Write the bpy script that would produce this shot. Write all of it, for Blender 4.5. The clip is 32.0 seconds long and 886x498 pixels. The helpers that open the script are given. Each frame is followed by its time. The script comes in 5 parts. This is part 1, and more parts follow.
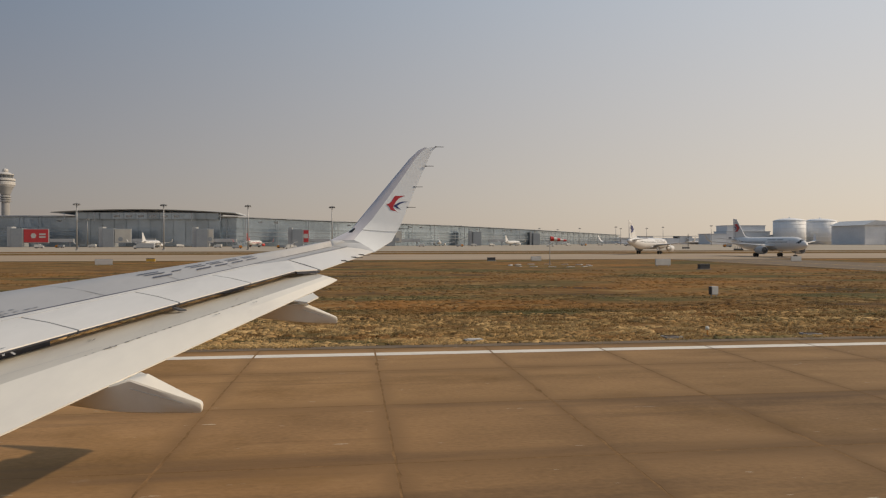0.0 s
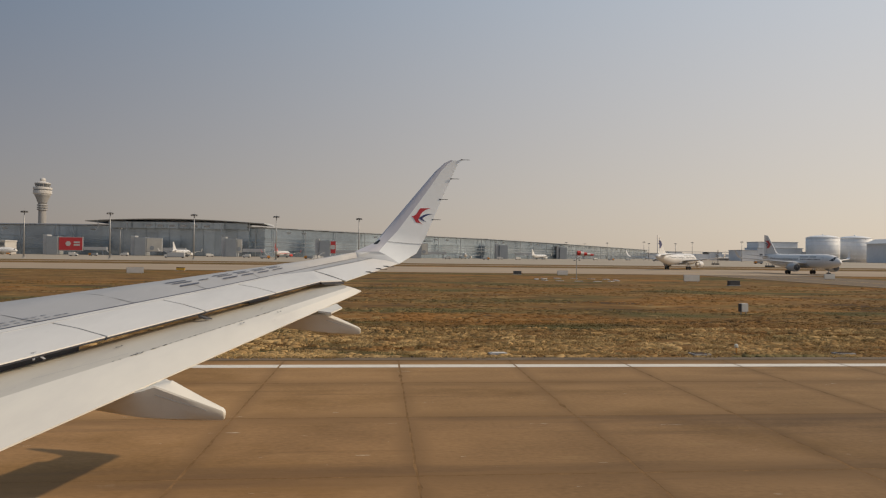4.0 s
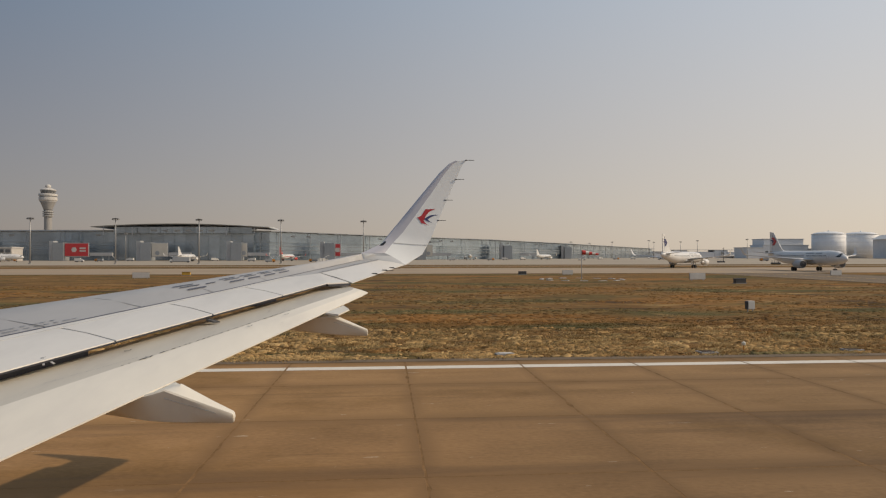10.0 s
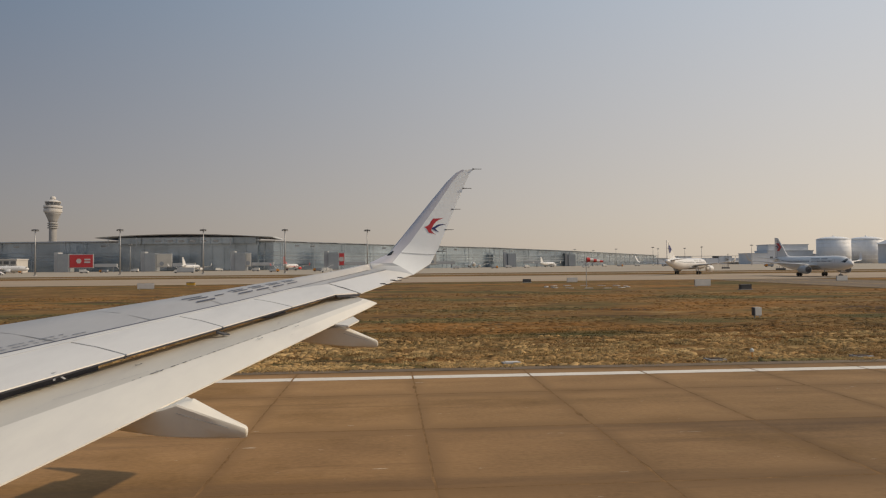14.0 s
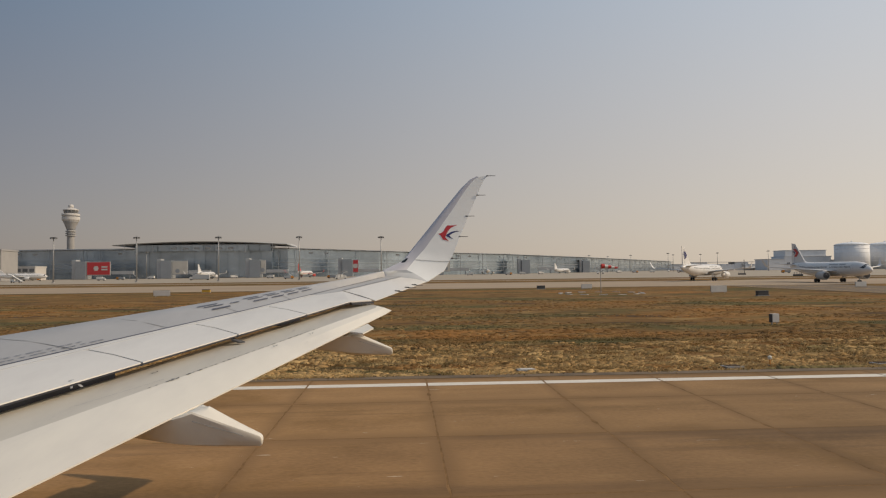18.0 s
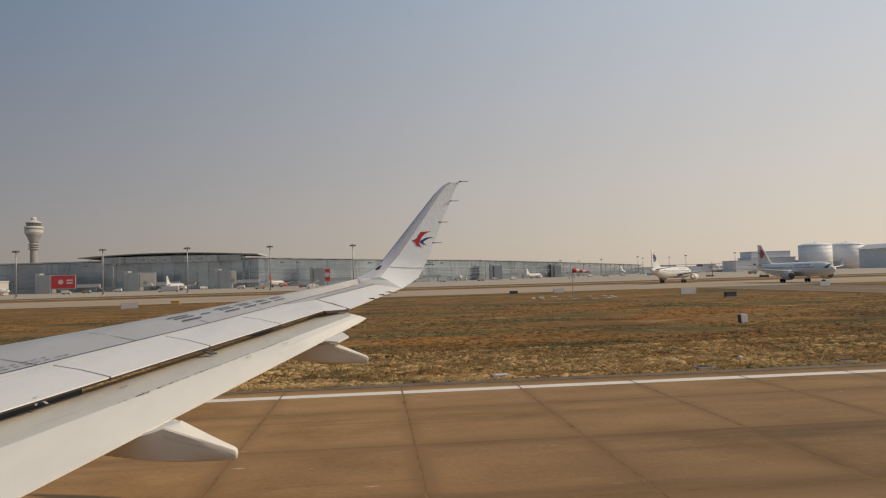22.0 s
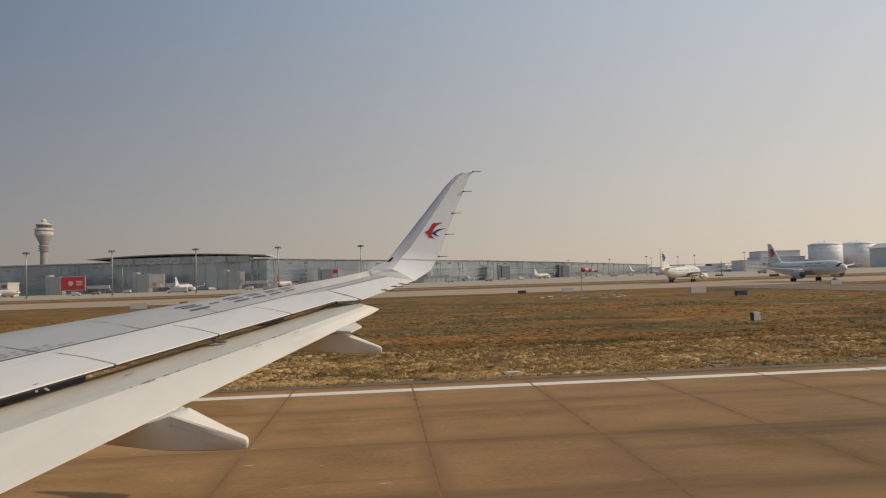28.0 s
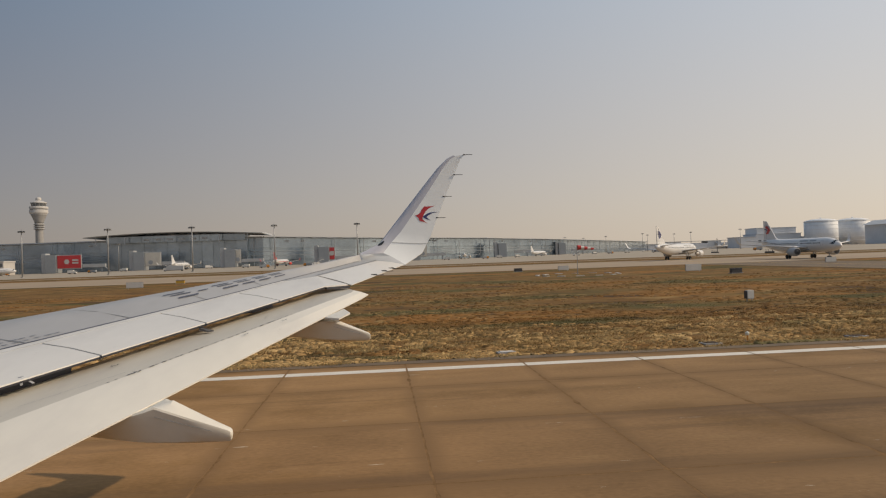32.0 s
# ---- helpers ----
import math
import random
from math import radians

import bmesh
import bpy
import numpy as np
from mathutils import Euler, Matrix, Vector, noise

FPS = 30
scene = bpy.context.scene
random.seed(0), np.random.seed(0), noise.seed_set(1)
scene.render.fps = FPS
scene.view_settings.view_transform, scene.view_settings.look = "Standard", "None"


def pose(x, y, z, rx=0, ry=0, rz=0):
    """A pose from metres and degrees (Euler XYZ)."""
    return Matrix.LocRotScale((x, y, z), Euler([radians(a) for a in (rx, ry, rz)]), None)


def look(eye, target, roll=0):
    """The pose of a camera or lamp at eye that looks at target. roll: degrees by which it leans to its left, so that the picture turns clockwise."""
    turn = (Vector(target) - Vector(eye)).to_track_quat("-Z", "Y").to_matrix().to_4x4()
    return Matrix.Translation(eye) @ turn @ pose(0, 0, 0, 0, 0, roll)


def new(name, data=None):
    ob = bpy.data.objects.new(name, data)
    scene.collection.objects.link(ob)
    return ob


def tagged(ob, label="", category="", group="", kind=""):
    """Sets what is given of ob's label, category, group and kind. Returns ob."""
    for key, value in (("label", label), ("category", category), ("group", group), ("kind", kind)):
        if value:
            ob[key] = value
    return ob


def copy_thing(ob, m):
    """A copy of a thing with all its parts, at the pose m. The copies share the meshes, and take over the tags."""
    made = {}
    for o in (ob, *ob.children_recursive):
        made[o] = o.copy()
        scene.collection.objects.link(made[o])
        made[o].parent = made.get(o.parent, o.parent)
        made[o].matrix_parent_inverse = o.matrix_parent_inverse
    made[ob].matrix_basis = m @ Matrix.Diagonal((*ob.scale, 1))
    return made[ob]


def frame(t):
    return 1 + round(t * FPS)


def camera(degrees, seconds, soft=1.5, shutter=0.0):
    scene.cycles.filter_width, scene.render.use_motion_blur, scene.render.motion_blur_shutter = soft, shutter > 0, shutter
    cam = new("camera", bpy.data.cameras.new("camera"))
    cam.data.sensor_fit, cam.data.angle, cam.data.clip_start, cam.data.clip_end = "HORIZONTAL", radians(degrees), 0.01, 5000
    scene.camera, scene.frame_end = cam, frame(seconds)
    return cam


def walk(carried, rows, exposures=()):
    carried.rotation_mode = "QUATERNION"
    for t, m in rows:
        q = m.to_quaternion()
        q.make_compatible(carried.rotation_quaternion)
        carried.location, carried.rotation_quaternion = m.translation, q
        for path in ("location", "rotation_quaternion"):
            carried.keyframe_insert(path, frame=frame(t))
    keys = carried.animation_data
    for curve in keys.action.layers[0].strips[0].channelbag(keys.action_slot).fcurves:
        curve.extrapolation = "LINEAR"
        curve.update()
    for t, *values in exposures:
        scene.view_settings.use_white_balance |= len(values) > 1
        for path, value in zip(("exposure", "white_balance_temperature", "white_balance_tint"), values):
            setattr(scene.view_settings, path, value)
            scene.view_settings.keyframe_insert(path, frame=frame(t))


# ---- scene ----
EXPO = 0.0
cam = camera(65.3, 32.0, 1.2)
# seconds, x, y, z, then the three turns in degrees
PATH = (
    (0, 0.108, -0.084, 4.392, 89.415, 0.034, -7.328),
    (0.5, 0.100, -0.053, 4.379, 88.560, -1.535, -7.826),
    (1, 0.105, -0.066, 4.396, 88.154, -1.186, -7.325),
    (1.5, 0.105, -0.069, 4.399, 88.267, -1.460, -6.920),
    (2, 0.115, -0.075, 4.394, 88.761, -1.432, -6.515),
    (2.5, 0.105, -0.084, 4.406, 89.506, -1.303, -6.251),
    (3, 0.132, -0.094, 4.392, 90.169, -0.877, -5.733),
    (3.5, 0.147, -0.102, 4.389, 90.337, -0.729, -5.370),
    (5.5, 0.109, -0.097, 4.396, 91.123, -0.528, -4.589),
    (6, 0.112, -0.090, 4.408, 91.316, -0.417, -4.311),
    (6.5, 0.113, -0.106, 4.408, 91.352, -0.441, -4.270),
    (7, 0.122, -0.115, 4.403, 91.262, -0.398, -4.383),
    (7.5, 0.119, -0.118, 4.394, 91.347, -0.466, -4.624),
    (8, 0.118, -0.104, 4.366, 91.220, -0.318, -4.640),
    (8.5, 0.130, -0.108, 4.371, 91.063, 0.102, -4.571),
    (9, 0.127, -0.107, 4.382, 90.857, 0.280, -4.580),
    (9.5, 0.121, -0.088, 4.386, 90.630, 0.397, -4.621),
    (10, 0.116, -0.089, 4.377, 90.561, 0.034, -4.776),
    (10.5, 0.111, -0.084, 4.377, 90.575, -0.072, -4.944),
    (11, 0.094, -0.080, 4.408, 90.829, -0.354, -5.149),
    (11.5, 0.076, -0.059, 4.391, 91.268, -0.314, -4.847),
    (12, 0.036, -0.039, 4.413, 91.245, -0.598, -4.732),
    (12.5, 0.033, -0.037, 4.416, 91.082, -0.334, -4.626),
    (13, 0.027, -0.022, 4.408, 91.116, -0.272, -4.699),
    (13.5, 0.033, -0.016, 4.403, 91.116, 0.107, -4.604),
    (15.5, 0.026, 0.007, 4.397, 92.043, 0.916, -4.330),
    (16, 0.013, 0.017, 4.402, 92.203, 0.794, -4.407),
    (16.5, 0.036, 0.005, 4.400, 92.513, 1.159, -3.870),
    (17, 0.032, 0.005, 4.400, 92.529, 1.046, -3.367),
    (17.5, 0.033, 0.006, 4.406, 92.181, 1.081, -3.206),
    (18, 0.024, 0.008, 4.408, 91.813, 0.616, -3.327),
    (18.5, 0.039, 0.033, 4.393, 91.783, 0.839, -3.748),
    (19, 0.025, 0.030, 4.386, 91.934, -1.605, -4.561),
    (19.5, 0.026, 0.055, 4.387, 91.649, 1.261, -5.007),
    (20, 0.002, 0.062, 4.376, 92.082, 1.090, -4.949),
    (20.5, 0.019, 0.056, 4.398, 92.224, 1.181, -4.278),
    (21, -0.005, 0.066, 4.380, 92.619, 1.328, -4.439),
    (21.5, 0.009, 0.079, 4.376, 92.420, 1.608, -4.949),
    (22, -0.009, 0.086, 4.397, 92.345, 1.654, -5.599),
    (22.5, 0.000, 0.114, 4.379, 92.825, 1.915, -5.700),
    (23, -0.015, 0.096, 4.395, 92.964, 1.713, -5.376),
    (23.5, -0.003, 0.100, 4.387, 93.105, 1.728, -5.086),
    (24, -0.003, 0.101, 4.391, 93.219, 1.681, -4.778),
    (24.5, 0.008, 0.088, 4.382, 93.133, 1.613, -4.363),
    (25, 0.002, 0.099, 4.391, 93.137, 1.447, -4.236),
    (25.5, 0.004, 0.102, 4.380, 92.924, 1.614, -4.236),
    (27.5, -0.096, 0.427, 4.228, 92.397, 1.721, -5.108),
    (28, -0.094, 0.435, 4.224, 92.411, 1.821, -4.962),
    (28.5, -0.087, 0.440, 4.223, 92.298, 2.305, -4.838),
    (29, -0.123, 0.452, 4.246, 92.081, 1.271, -5.327),
    (29.5, -0.086, 0.431, 4.237, 92.218, 1.663, -5.793),
    (30, -0.106, 0.444, 4.272, 92.098, 1.086, -6.209),
    (30.5, -0.043, 0.414, 4.279, 91.484, 2.370, -6.032),
    (31, -0.004, 0.413, 4.304, 91.023, 2.211, -5.682),
    (31.5, 0.012, 0.407, 4.323, 90.903, 1.927, -5.351),
    (32, 0.028, 0.405, 4.347, 90.534, 1.942, -5.238),
)
walk(cam, [(t, pose(x, y, z, a, b, c)) for t, x, y, z, a, b, c in PATH], ((0.0, EXPO), (32.0, EXPO)))

# ---- light ----
SUN_WAY = Vector((1.42, -0.10, 1.0)).normalized()
sun = new("sun", bpy.data.lights.new("sun", "SUN"))
sun.data.energy, sun.data.angle, sun.data.color = 2.5, radians(0.6), (1.0, 0.80, 0.56)
sun.matrix_world = look((0, 0, 60), Vector((0, 0, 60)) - SUN_WAY)
world = bpy.data.worlds.new("hazy_sky")
scene.world = world
world.use_nodes = True
wn, wl = world.node_tree.nodes, world.node_tree.links
sky = wn.new("ShaderNodeTexSky")
sky.sky_type, sky.sun_disc = "NISHITA", False
sky.sun_elevation, sky.sun_rotation = math.asin(SUN_WAY.z), math.atan2(SUN_WAY.x, SUN_WAY.y)
sky.air_density, sky.dust_density, sky.ozone_density = 1.0, 1.5, 1.0
# low haze: dull and warm at the horizon, brighter towards the sun, bluer above
HAZE_AWAY, HAZE_SUN, HIGH_AWAY, HIGH_SUN = (0.290, 0.243, 0.216), (0.680, 0.572, 0.455), (0.116, 0.182, 0.272), (0.520, 0.574, 0.642)
coord = wn.new("ShaderNodeTexCoord")
axes = wn.new("ShaderNodeSeparateXYZ")
wl.new(coord.outputs["Generated"], axes.inputs[0])


def ramp(value, lo, hi, top):
    k = wn.new("ShaderNodeMapRange")
    k.interpolation_type = "LINEAR"
    k.inputs["From Min"].default_value, k.inputs["From Max"].default_value, k.inputs["To Max"].default_value = lo, hi, top
    wl.new(value, k.inputs["Value"])
    return k.outputs[0]


def blend(factor, a, b):
    k = wn.new("ShaderNodeMix")
    k.data_type, k.clamp_factor = "RGBA", False
    if isinstance(factor, float):
        k.inputs[0].default_value = factor
    else:
        wl.new(factor, k.inputs[0])
    for i, c in ((6, a), (7, b)):
        if isinstance(c, tuple):
            k.inputs[i].default_value = (*c, 1)
        else:
            wl.new(c, k.inputs[i])
    return k.outputs[2]


sunward = ramp(axes.outputs["X"], -0.52, 1.0, 1.45)
up = ramp(axes.outputs["Z"], 0.0, 0.40, 1.0)
haze = blend(up, blend(sunward, HAZE_AWAY, HAZE_SUN), blend(sunward, HIGH_AWAY, HIGH_SUN))
weak = wn.new("ShaderNodeVectorMath")
weak.operation = "SCALE"
weak.inputs["Scale"].default_value = 0.10
wl.new(sky.outputs[0], weak.inputs[0])
wl.new(blend(0.88, weak.outputs[0], haze), wn["Background"].inputs[0])
wn["Background"].inputs[1].default_value = 1.0


# ---- materials ----
def mat(name, col, rough=0.6, metal=0.0, scale=4.0, var=0.2, stretch=(1, 1, 1), fine=6.0, bump=0.15, piece=0.0, island=0.0, stain=None, coat=0.0, rim=None, spec=0.5, dull=0.0):
    """A procedural surface: two scales of variation, optional stains, bump, and per-piece shade."""
    m = bpy.data.materials.new(name)
    m.use_nodes = True
    n, l = m.node_tree.nodes, m.node_tree.links
    b = n["Principled BSDF"]
    b.inputs["Roughness"].default_value, b.inputs["Metallic"].default_value = rough, metal
    b.inputs["Coat Weight"].default_value, b.inputs["Specular IOR Level"].default_value = coat, spec
    b.inputs["Diffuse Roughness"].default_value = dull
    geo = n.new("ShaderNodeNewGeometry")
    mp = n.new("ShaderNodeMapping")
    mp.inputs["Scale"].default_value = [scale * v for v in stretch]
    l.new(geo.outputs["Position"], mp.inputs["Vector"])
    big = n.new("ShaderNodeTexNoise")
    big.inputs["Scale"].default_value, big.inputs["Detail"].default_value = 1.0, 5.0
    l.new(mp.outputs[0], big.inputs["Vector"])
    small = n.new("ShaderNodeTexNoise")
    small.inputs["Scale"].default_value, small.inputs["Detail"].default_value = fine, 4.0
    l.new(mp.outputs[0], small.inputs["Vector"])

    def math_(op, a, b_):
        k = n.new("ShaderNodeMath")
        k.operation = op
        for i, v in enumerate((a, b_)):
            if isinstance(v, (int, float)):
                k.inputs[i].default_value = v
            else:
                l.new(v, k.inputs[i])
        return k.outputs[0]

    total = math_("ADD", math_("MULTIPLY", big.outputs["Fac"], 1.2), math_("MULTIPLY", small.outputs["Fac"], 0.8))
    total = math_("MULTIPLY", math_("SUBTRACT", total, 1.0), var * 2)
    if piece:
        info = n.new("ShaderNodeObjectInfo")
        total = math_("ADD", total, math_("MULTIPLY", math_("SUBTRACT", info.outputs["Random"], 0.5), piece * 2))
    if island:
        total = math_("ADD", total, math_("MULTIPLY", math_("SUBTRACT", geo.outputs["Random Per Island"], 0.5), island * 2))
    shade = math_("ADD", total, 1.0)
    mul = n.new("ShaderNodeVectorMath")
    mul.operation = "SCALE"
    mul.inputs[0].default_value = col
    l.new(shade, mul.inputs["Scale"])
    out = mul.outputs[0]
    if stain:
        for k, (c2, sc, lo, hi, st) in enumerate(stain):
            mp2 = n.new("ShaderNodeMapping")
            mp2.inputs["Scale"].default_value = [sc * v for v in st]
            mp2.inputs["Location"].default_value = (3.7 * k + 1.3, 5.1 * k, 0)
            l.new(geo.outputs["Position"], mp2.inputs["Vector"])
            nz = n.new("ShaderNodeTexNoise")
            nz.inputs["Scale"].default_value, nz.inputs["Detail"].default_value, nz.inputs["Roughness"].default_value = 1.0, 6.0, 0.62
            l.new(mp2.outputs[0], nz.inputs["Vector"])
            rg = n.new("ShaderNodeMapRange")
            rg.inputs["From Min"].default_value, rg.inputs["From Max"].default_value = lo, hi
            l.new(nz.outputs["Fac"], rg.inputs["Value"])
            mx = n.new("ShaderNodeMix")
            mx.data_type = "RGBA"
            l.new(rg.outputs[0], mx.inputs[0])
            l.new(out, mx.inputs[6])
            sc2 = n.new("ShaderNodeVectorMath")
            sc2.operation = "SCALE"
            sc2.inputs[0].default_value = c2
            l.new(shade, sc2.inputs["Scale"])
            l.new(sc2.outputs[0], mx.inputs[7])
            out = mx.outputs[2]
    if rim:   # ground-in dirt along the edges of a slab, uneven in width
        own_ = n.new("ShaderNodeTexCoord")
        sep = n.new("ShaderNodeSeparateXYZ")
        l.new(own_.outputs["Object"], sep.inputs[0])
        wob = math_("ADD", math_("MULTIPLY", math_("SUBTRACT", big.outputs["Fac"], 0.5), 0.6), math_("MULTIPLY", math_("SUBTRACT", small.outputs["Fac"], 0.5), 0.35))
        near = [math_("ADD", math_("MULTIPLY", math_("SUBTRACT", math_("ABSOLUTE", sep.outputs[i], 0.0), rim[i] - (0.20, 0.38)[i]), (0.7, 0.38)[i]), wob) for i in (0, 1)]
        far = math_("MAXIMUM", near[0], near[1])
        rg = n.new("ShaderNodeMapRange")
        rg.inputs["From Min"].default_value, rg.inputs["From Max"].default_value, rg.inputs["To Max"].default_value = -0.16, 0.18, 0.48
        l.new(far, rg.inputs["Value"])
        mx = n.new("ShaderNodeMix")
        mx.data_type = "RGBA"
        l.new(rg.outputs[0], mx.inputs[0])
        l.new(out, mx.inputs[6])
        mx.inputs[7].default_value = (col[0] * 0.5, col[1] * 0.5, col[2] * 0.52, 1)
        out = mx.outputs[2]
    l.new(out, b.inputs["Base Color"])
    if bump:
        bp = n.new("ShaderNodeBump")
        bp.inputs["Strength"].default_value, bp.inputs["Distance"].default_value = bump, 0.02
        l.new(small.outputs["Fac"], bp.inputs["Height"])
        l.new(bp.outputs[0], b.inputs["Normal"])
    return m


ONE = (1, 1, 1)
CONCRETE_STAINS = (((0.205, 0.120, 0.050), 0.22, 0.50, 0.78, (0.3, 1.8, 1)), ((0.39, 0.245, 0.112), 0.9, 0.60, 0.82, (0.4, 1.6, 1)), ((0.155, 0.090, 0.040), 0.35, 0.62, 0.80, (0.12, 3.0, 1)), ((0.58, 0.48, 0.36), 2.2, 0.682, 0.700, (0.35, 2.4, 1)), ((0.245, 0.140, 0.056), 0.16, 0.52, 0.66, (0.8, 1.0, 1)))
M_CONCRETE = mat("runway_concrete", (0.342, 0.202, 0.091), 0.85, scale=0.5, var=0.30, fine=22.0, piece=0.07, bump=0.35, stretch=(0.6, 1.0, 1), stain=CONCRETE_STAINS, spec=0.14, dull=0.5)
M_SLAB = mat("slab_concrete", (0.342, 0.202, 0.091), 0.85, scale=0.5, var=0.30, fine=22.0, piece=0.07, bump=0.35, stretch=(0.6, 1.0, 1), stain=CONCRETE_STAINS, rim=(2.30, 2.475), spec=0.14, dull=0.5)
M_SLAB_WORN = mat("worn_slab_concrete", (0.306, 0.180, 0.083), 0.85, scale=0.5, var=0.32, fine=22.0, piece=0.06, bump=0.35, stretch=(0.6, 1.0, 1), stain=CONCRETE_STAINS + (((0.178, 0.108, 0.056), 0.30, 0.53, 0.68, (0.16, 1.5, 1)),), rim=(2.30, 2.475), spec=0.14, dull=0.5)
M_JOINT = mat("joint_filler", (0.225, 0.132, 0.062), 0.9, scale=2.0, var=0.5, spec=0.04)
M_SHOULDER = mat("shoulder_asphalt", (0.16, 0.112, 0.066), 0.9, scale=0.8, var=0.3, fine=30.0, bump=0.4, stain=(((0.09, 0.065, 0.04), 0.5, 0.5, 0.72, ONE),))
M_WHITE_LINE = mat("worn_white_paint", (0.72, 0.66, 0.57), 0.7, scale=1.2, var=0.12, fine=30.0, stain=(((0.36, 0.29, 0.20), 3.0, 0.60, 0.72, (0.5, 2, 1)),))
M_YELLOW = mat("yellow_paint", (0.55, 0.33, 0.05), 0.7, scale=1.0, var=0.15)
M_TAXI = mat("pale_taxiway_concrete", (0.36, 0.27, 0.18), 0.85, scale=0.04, var=0.16, stretch=(0.3, 1, 1), fine=8.0)
M_APRON = mat("pale_apron_concrete", (0.37, 0.31, 0.235), 0.85, scale=0.03, var=0.14, stretch=(0.3, 1, 1), fine=8.0)
FIELD_STAINS = (((0.250, 0.158, 0.062), 0.50, 0.50, 0.64, (0.7, 1, 1)), ((0.110, 0.094, 0.040), 0.085, 0.49, 0.59, (0.4, 1.0, 1)), ((0.280, 0.138, 0.044), 0.06, 0.52, 0.64, (0.5, 1.2, 1)), ((0.090, 0.058, 0.034), 0.16, 0.55, 0.65, (0.4, 1.0, 1)), ((0.325, 0.215, 0.092), 0.30, 0.57, 0.67, (0.6, 1.0, 1)), ((0.082, 0.061, 0.034), 0.60, 0.55, 0.65, (0.8, 1, 1)))
M_GRASS = mat("dry_grass_ground", (0.195, 0.110, 0.043), 0.95, scale=0.25, var=0.46, stretch=(0.30, 1, 1), fine=9.0, bump=0.6, stain=FIELD_STAINS, spec=0.05)
M_BLADE_GOLD = mat("dry_gold_blades", (0.60, 0.42, 0.195), 0.85, scale=0.9, var=0.50, stretch=(0.6, 1, 1), island=0.20, bump=0, fine=3.0, stain=(((0.40, 0.25, 0.10), 0.35, 0.50, 0.66, (0.4, 1.4, 1)), ((0.30, 0.25, 0.11), 0.45, 0.58, 0.70, (0.4, 1.4, 1))), spec=0.1)
M_BLADE_RUST = mat("rusty_blades", (0.285, 0.172, 0.068), 0.9, scale=0.25, var=0.38, stretch=(0.22, 1, 1), island=0.13, bump=0, stain=FIELD_STAINS, spec=0.05)
M_TUSSOCK = mat("matted_straw_tussocks", (0.315, 0.198, 0.084), 0.95, scale=0.5, var=0.40, stretch=(0.5, 1, 1), fine=9.0, bump=0.5, island=0.42, stain=(((0.435, 0.292, 0.134), 0.30, 0.44, 0.62, (0.5, 1.3, 1)), ((0.175, 0.092, 0.034), 0.12, 0.50, 0.62, (0.5, 1.2, 1)), ((0.150, 0.122, 0.056), 0.16, 0.56, 0.64, (0.4, 1.1, 1))), spec=0.05)
M_TUFT_FIELD = mat("short_field_tussocks", (0.172, 0.097, 0.040), 0.95, scale=0.25, var=0.42, stretch=(0.30, 1, 1), fine=9.0, bump=0.5, island=0.30, stain=(((0.215, 0.135, 0.056), 0.50, 0.50, 0.64, (0.7, 1, 1)), ((0.108, 0.090, 0.042), 0.085, 0.49, 0.59, (0.4, 1.0, 1)), ((0.235, 0.117, 0.040), 0.06, 0.52, 0.64, (0.5, 1.2, 1)), ((0.265, 0.174, 0.076), 0.30, 0.57, 0.67, (0.6, 1.0, 1))), spec=0.05)
M_SOIL = mat("dark_soil_clods", (0.07, 0.05, 0.035), 0.95, scale=3.0, var=0.4, island=0.4, spec=0.1)
M_WING = mat("white_aircraft_paint", (0.755, 0.725, 0.675), 0.36, scale=0.8, var=0.06, stretch=(1, 0.4, 1), fine=9.0, bump=0.02, coat=0.15,
             stain=(((0.66, 0.63, 0.585), 1.1, 0.50, 0.78, (1.6, 0.5, 1)), ((0.56, 0.535, 0.50), 5.0, 0.66, 0.80, (1.6, 0.6, 1))))
M_WING_GREY = mat("light_grey_aircraft_paint", (0.385, 0.382, 0.385), 0.42, scale=0.8, var=0.07, stretch=(1, 0.4, 1), fine=9.0, bump=0.02, stain=(((0.35, 0.347, 0.35), 0.9, 0.50, 0.80, (1.8, 0.4, 1)), ((0.47, 0.465, 0.46), 2.5, 0.60, 0.80, (1.8, 0.5, 1))))
M_FLAP = mat("warm_white_flap_paint", (0.725, 0.685, 0.605), 0.40, scale=0.9, var=0.06, stretch=(1, 0.3, 1), fine=9.0, bump=0.02,
             stain=(((0.63, 0.595, 0.54), 0.9, 0.48, 0.78, (1.8, 0.4, 1)), ((0.50, 0.465, 0.41), 4.5, 0.66, 0.80, (2.2, 0.6, 1))))
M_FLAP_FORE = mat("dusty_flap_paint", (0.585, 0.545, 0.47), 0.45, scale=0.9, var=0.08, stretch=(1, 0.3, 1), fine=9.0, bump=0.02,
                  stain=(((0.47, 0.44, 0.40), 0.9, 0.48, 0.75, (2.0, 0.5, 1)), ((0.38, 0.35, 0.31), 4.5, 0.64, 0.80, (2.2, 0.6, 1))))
# wing white made brighter and cooler: reflected sky light painted into the winglet's colour
M_WINGLET = mat("sky_lit_winglet_white", (0.80, 0.81, 0.80), 0.32, scale=0.8, var=0.05, stretch=(1, 0.4, 1), fine=9.0, bump=0.01, coat=0.25)
M_DARK = mat("dark_seal_and_cove_shade", (0.035, 0.035, 0.045), 0.6, scale=3.0, var=0.3)
M_LINE_BLUE = mat("blue_grey_marking", (0.085, 0.09, 0.12), 0.5, scale=2.0, var=0.15, bump=0)
M_RED = mat("red_paint", (0.45, 0.025, 0.03), 0.4, scale=2.0, var=0.08, bump=0)
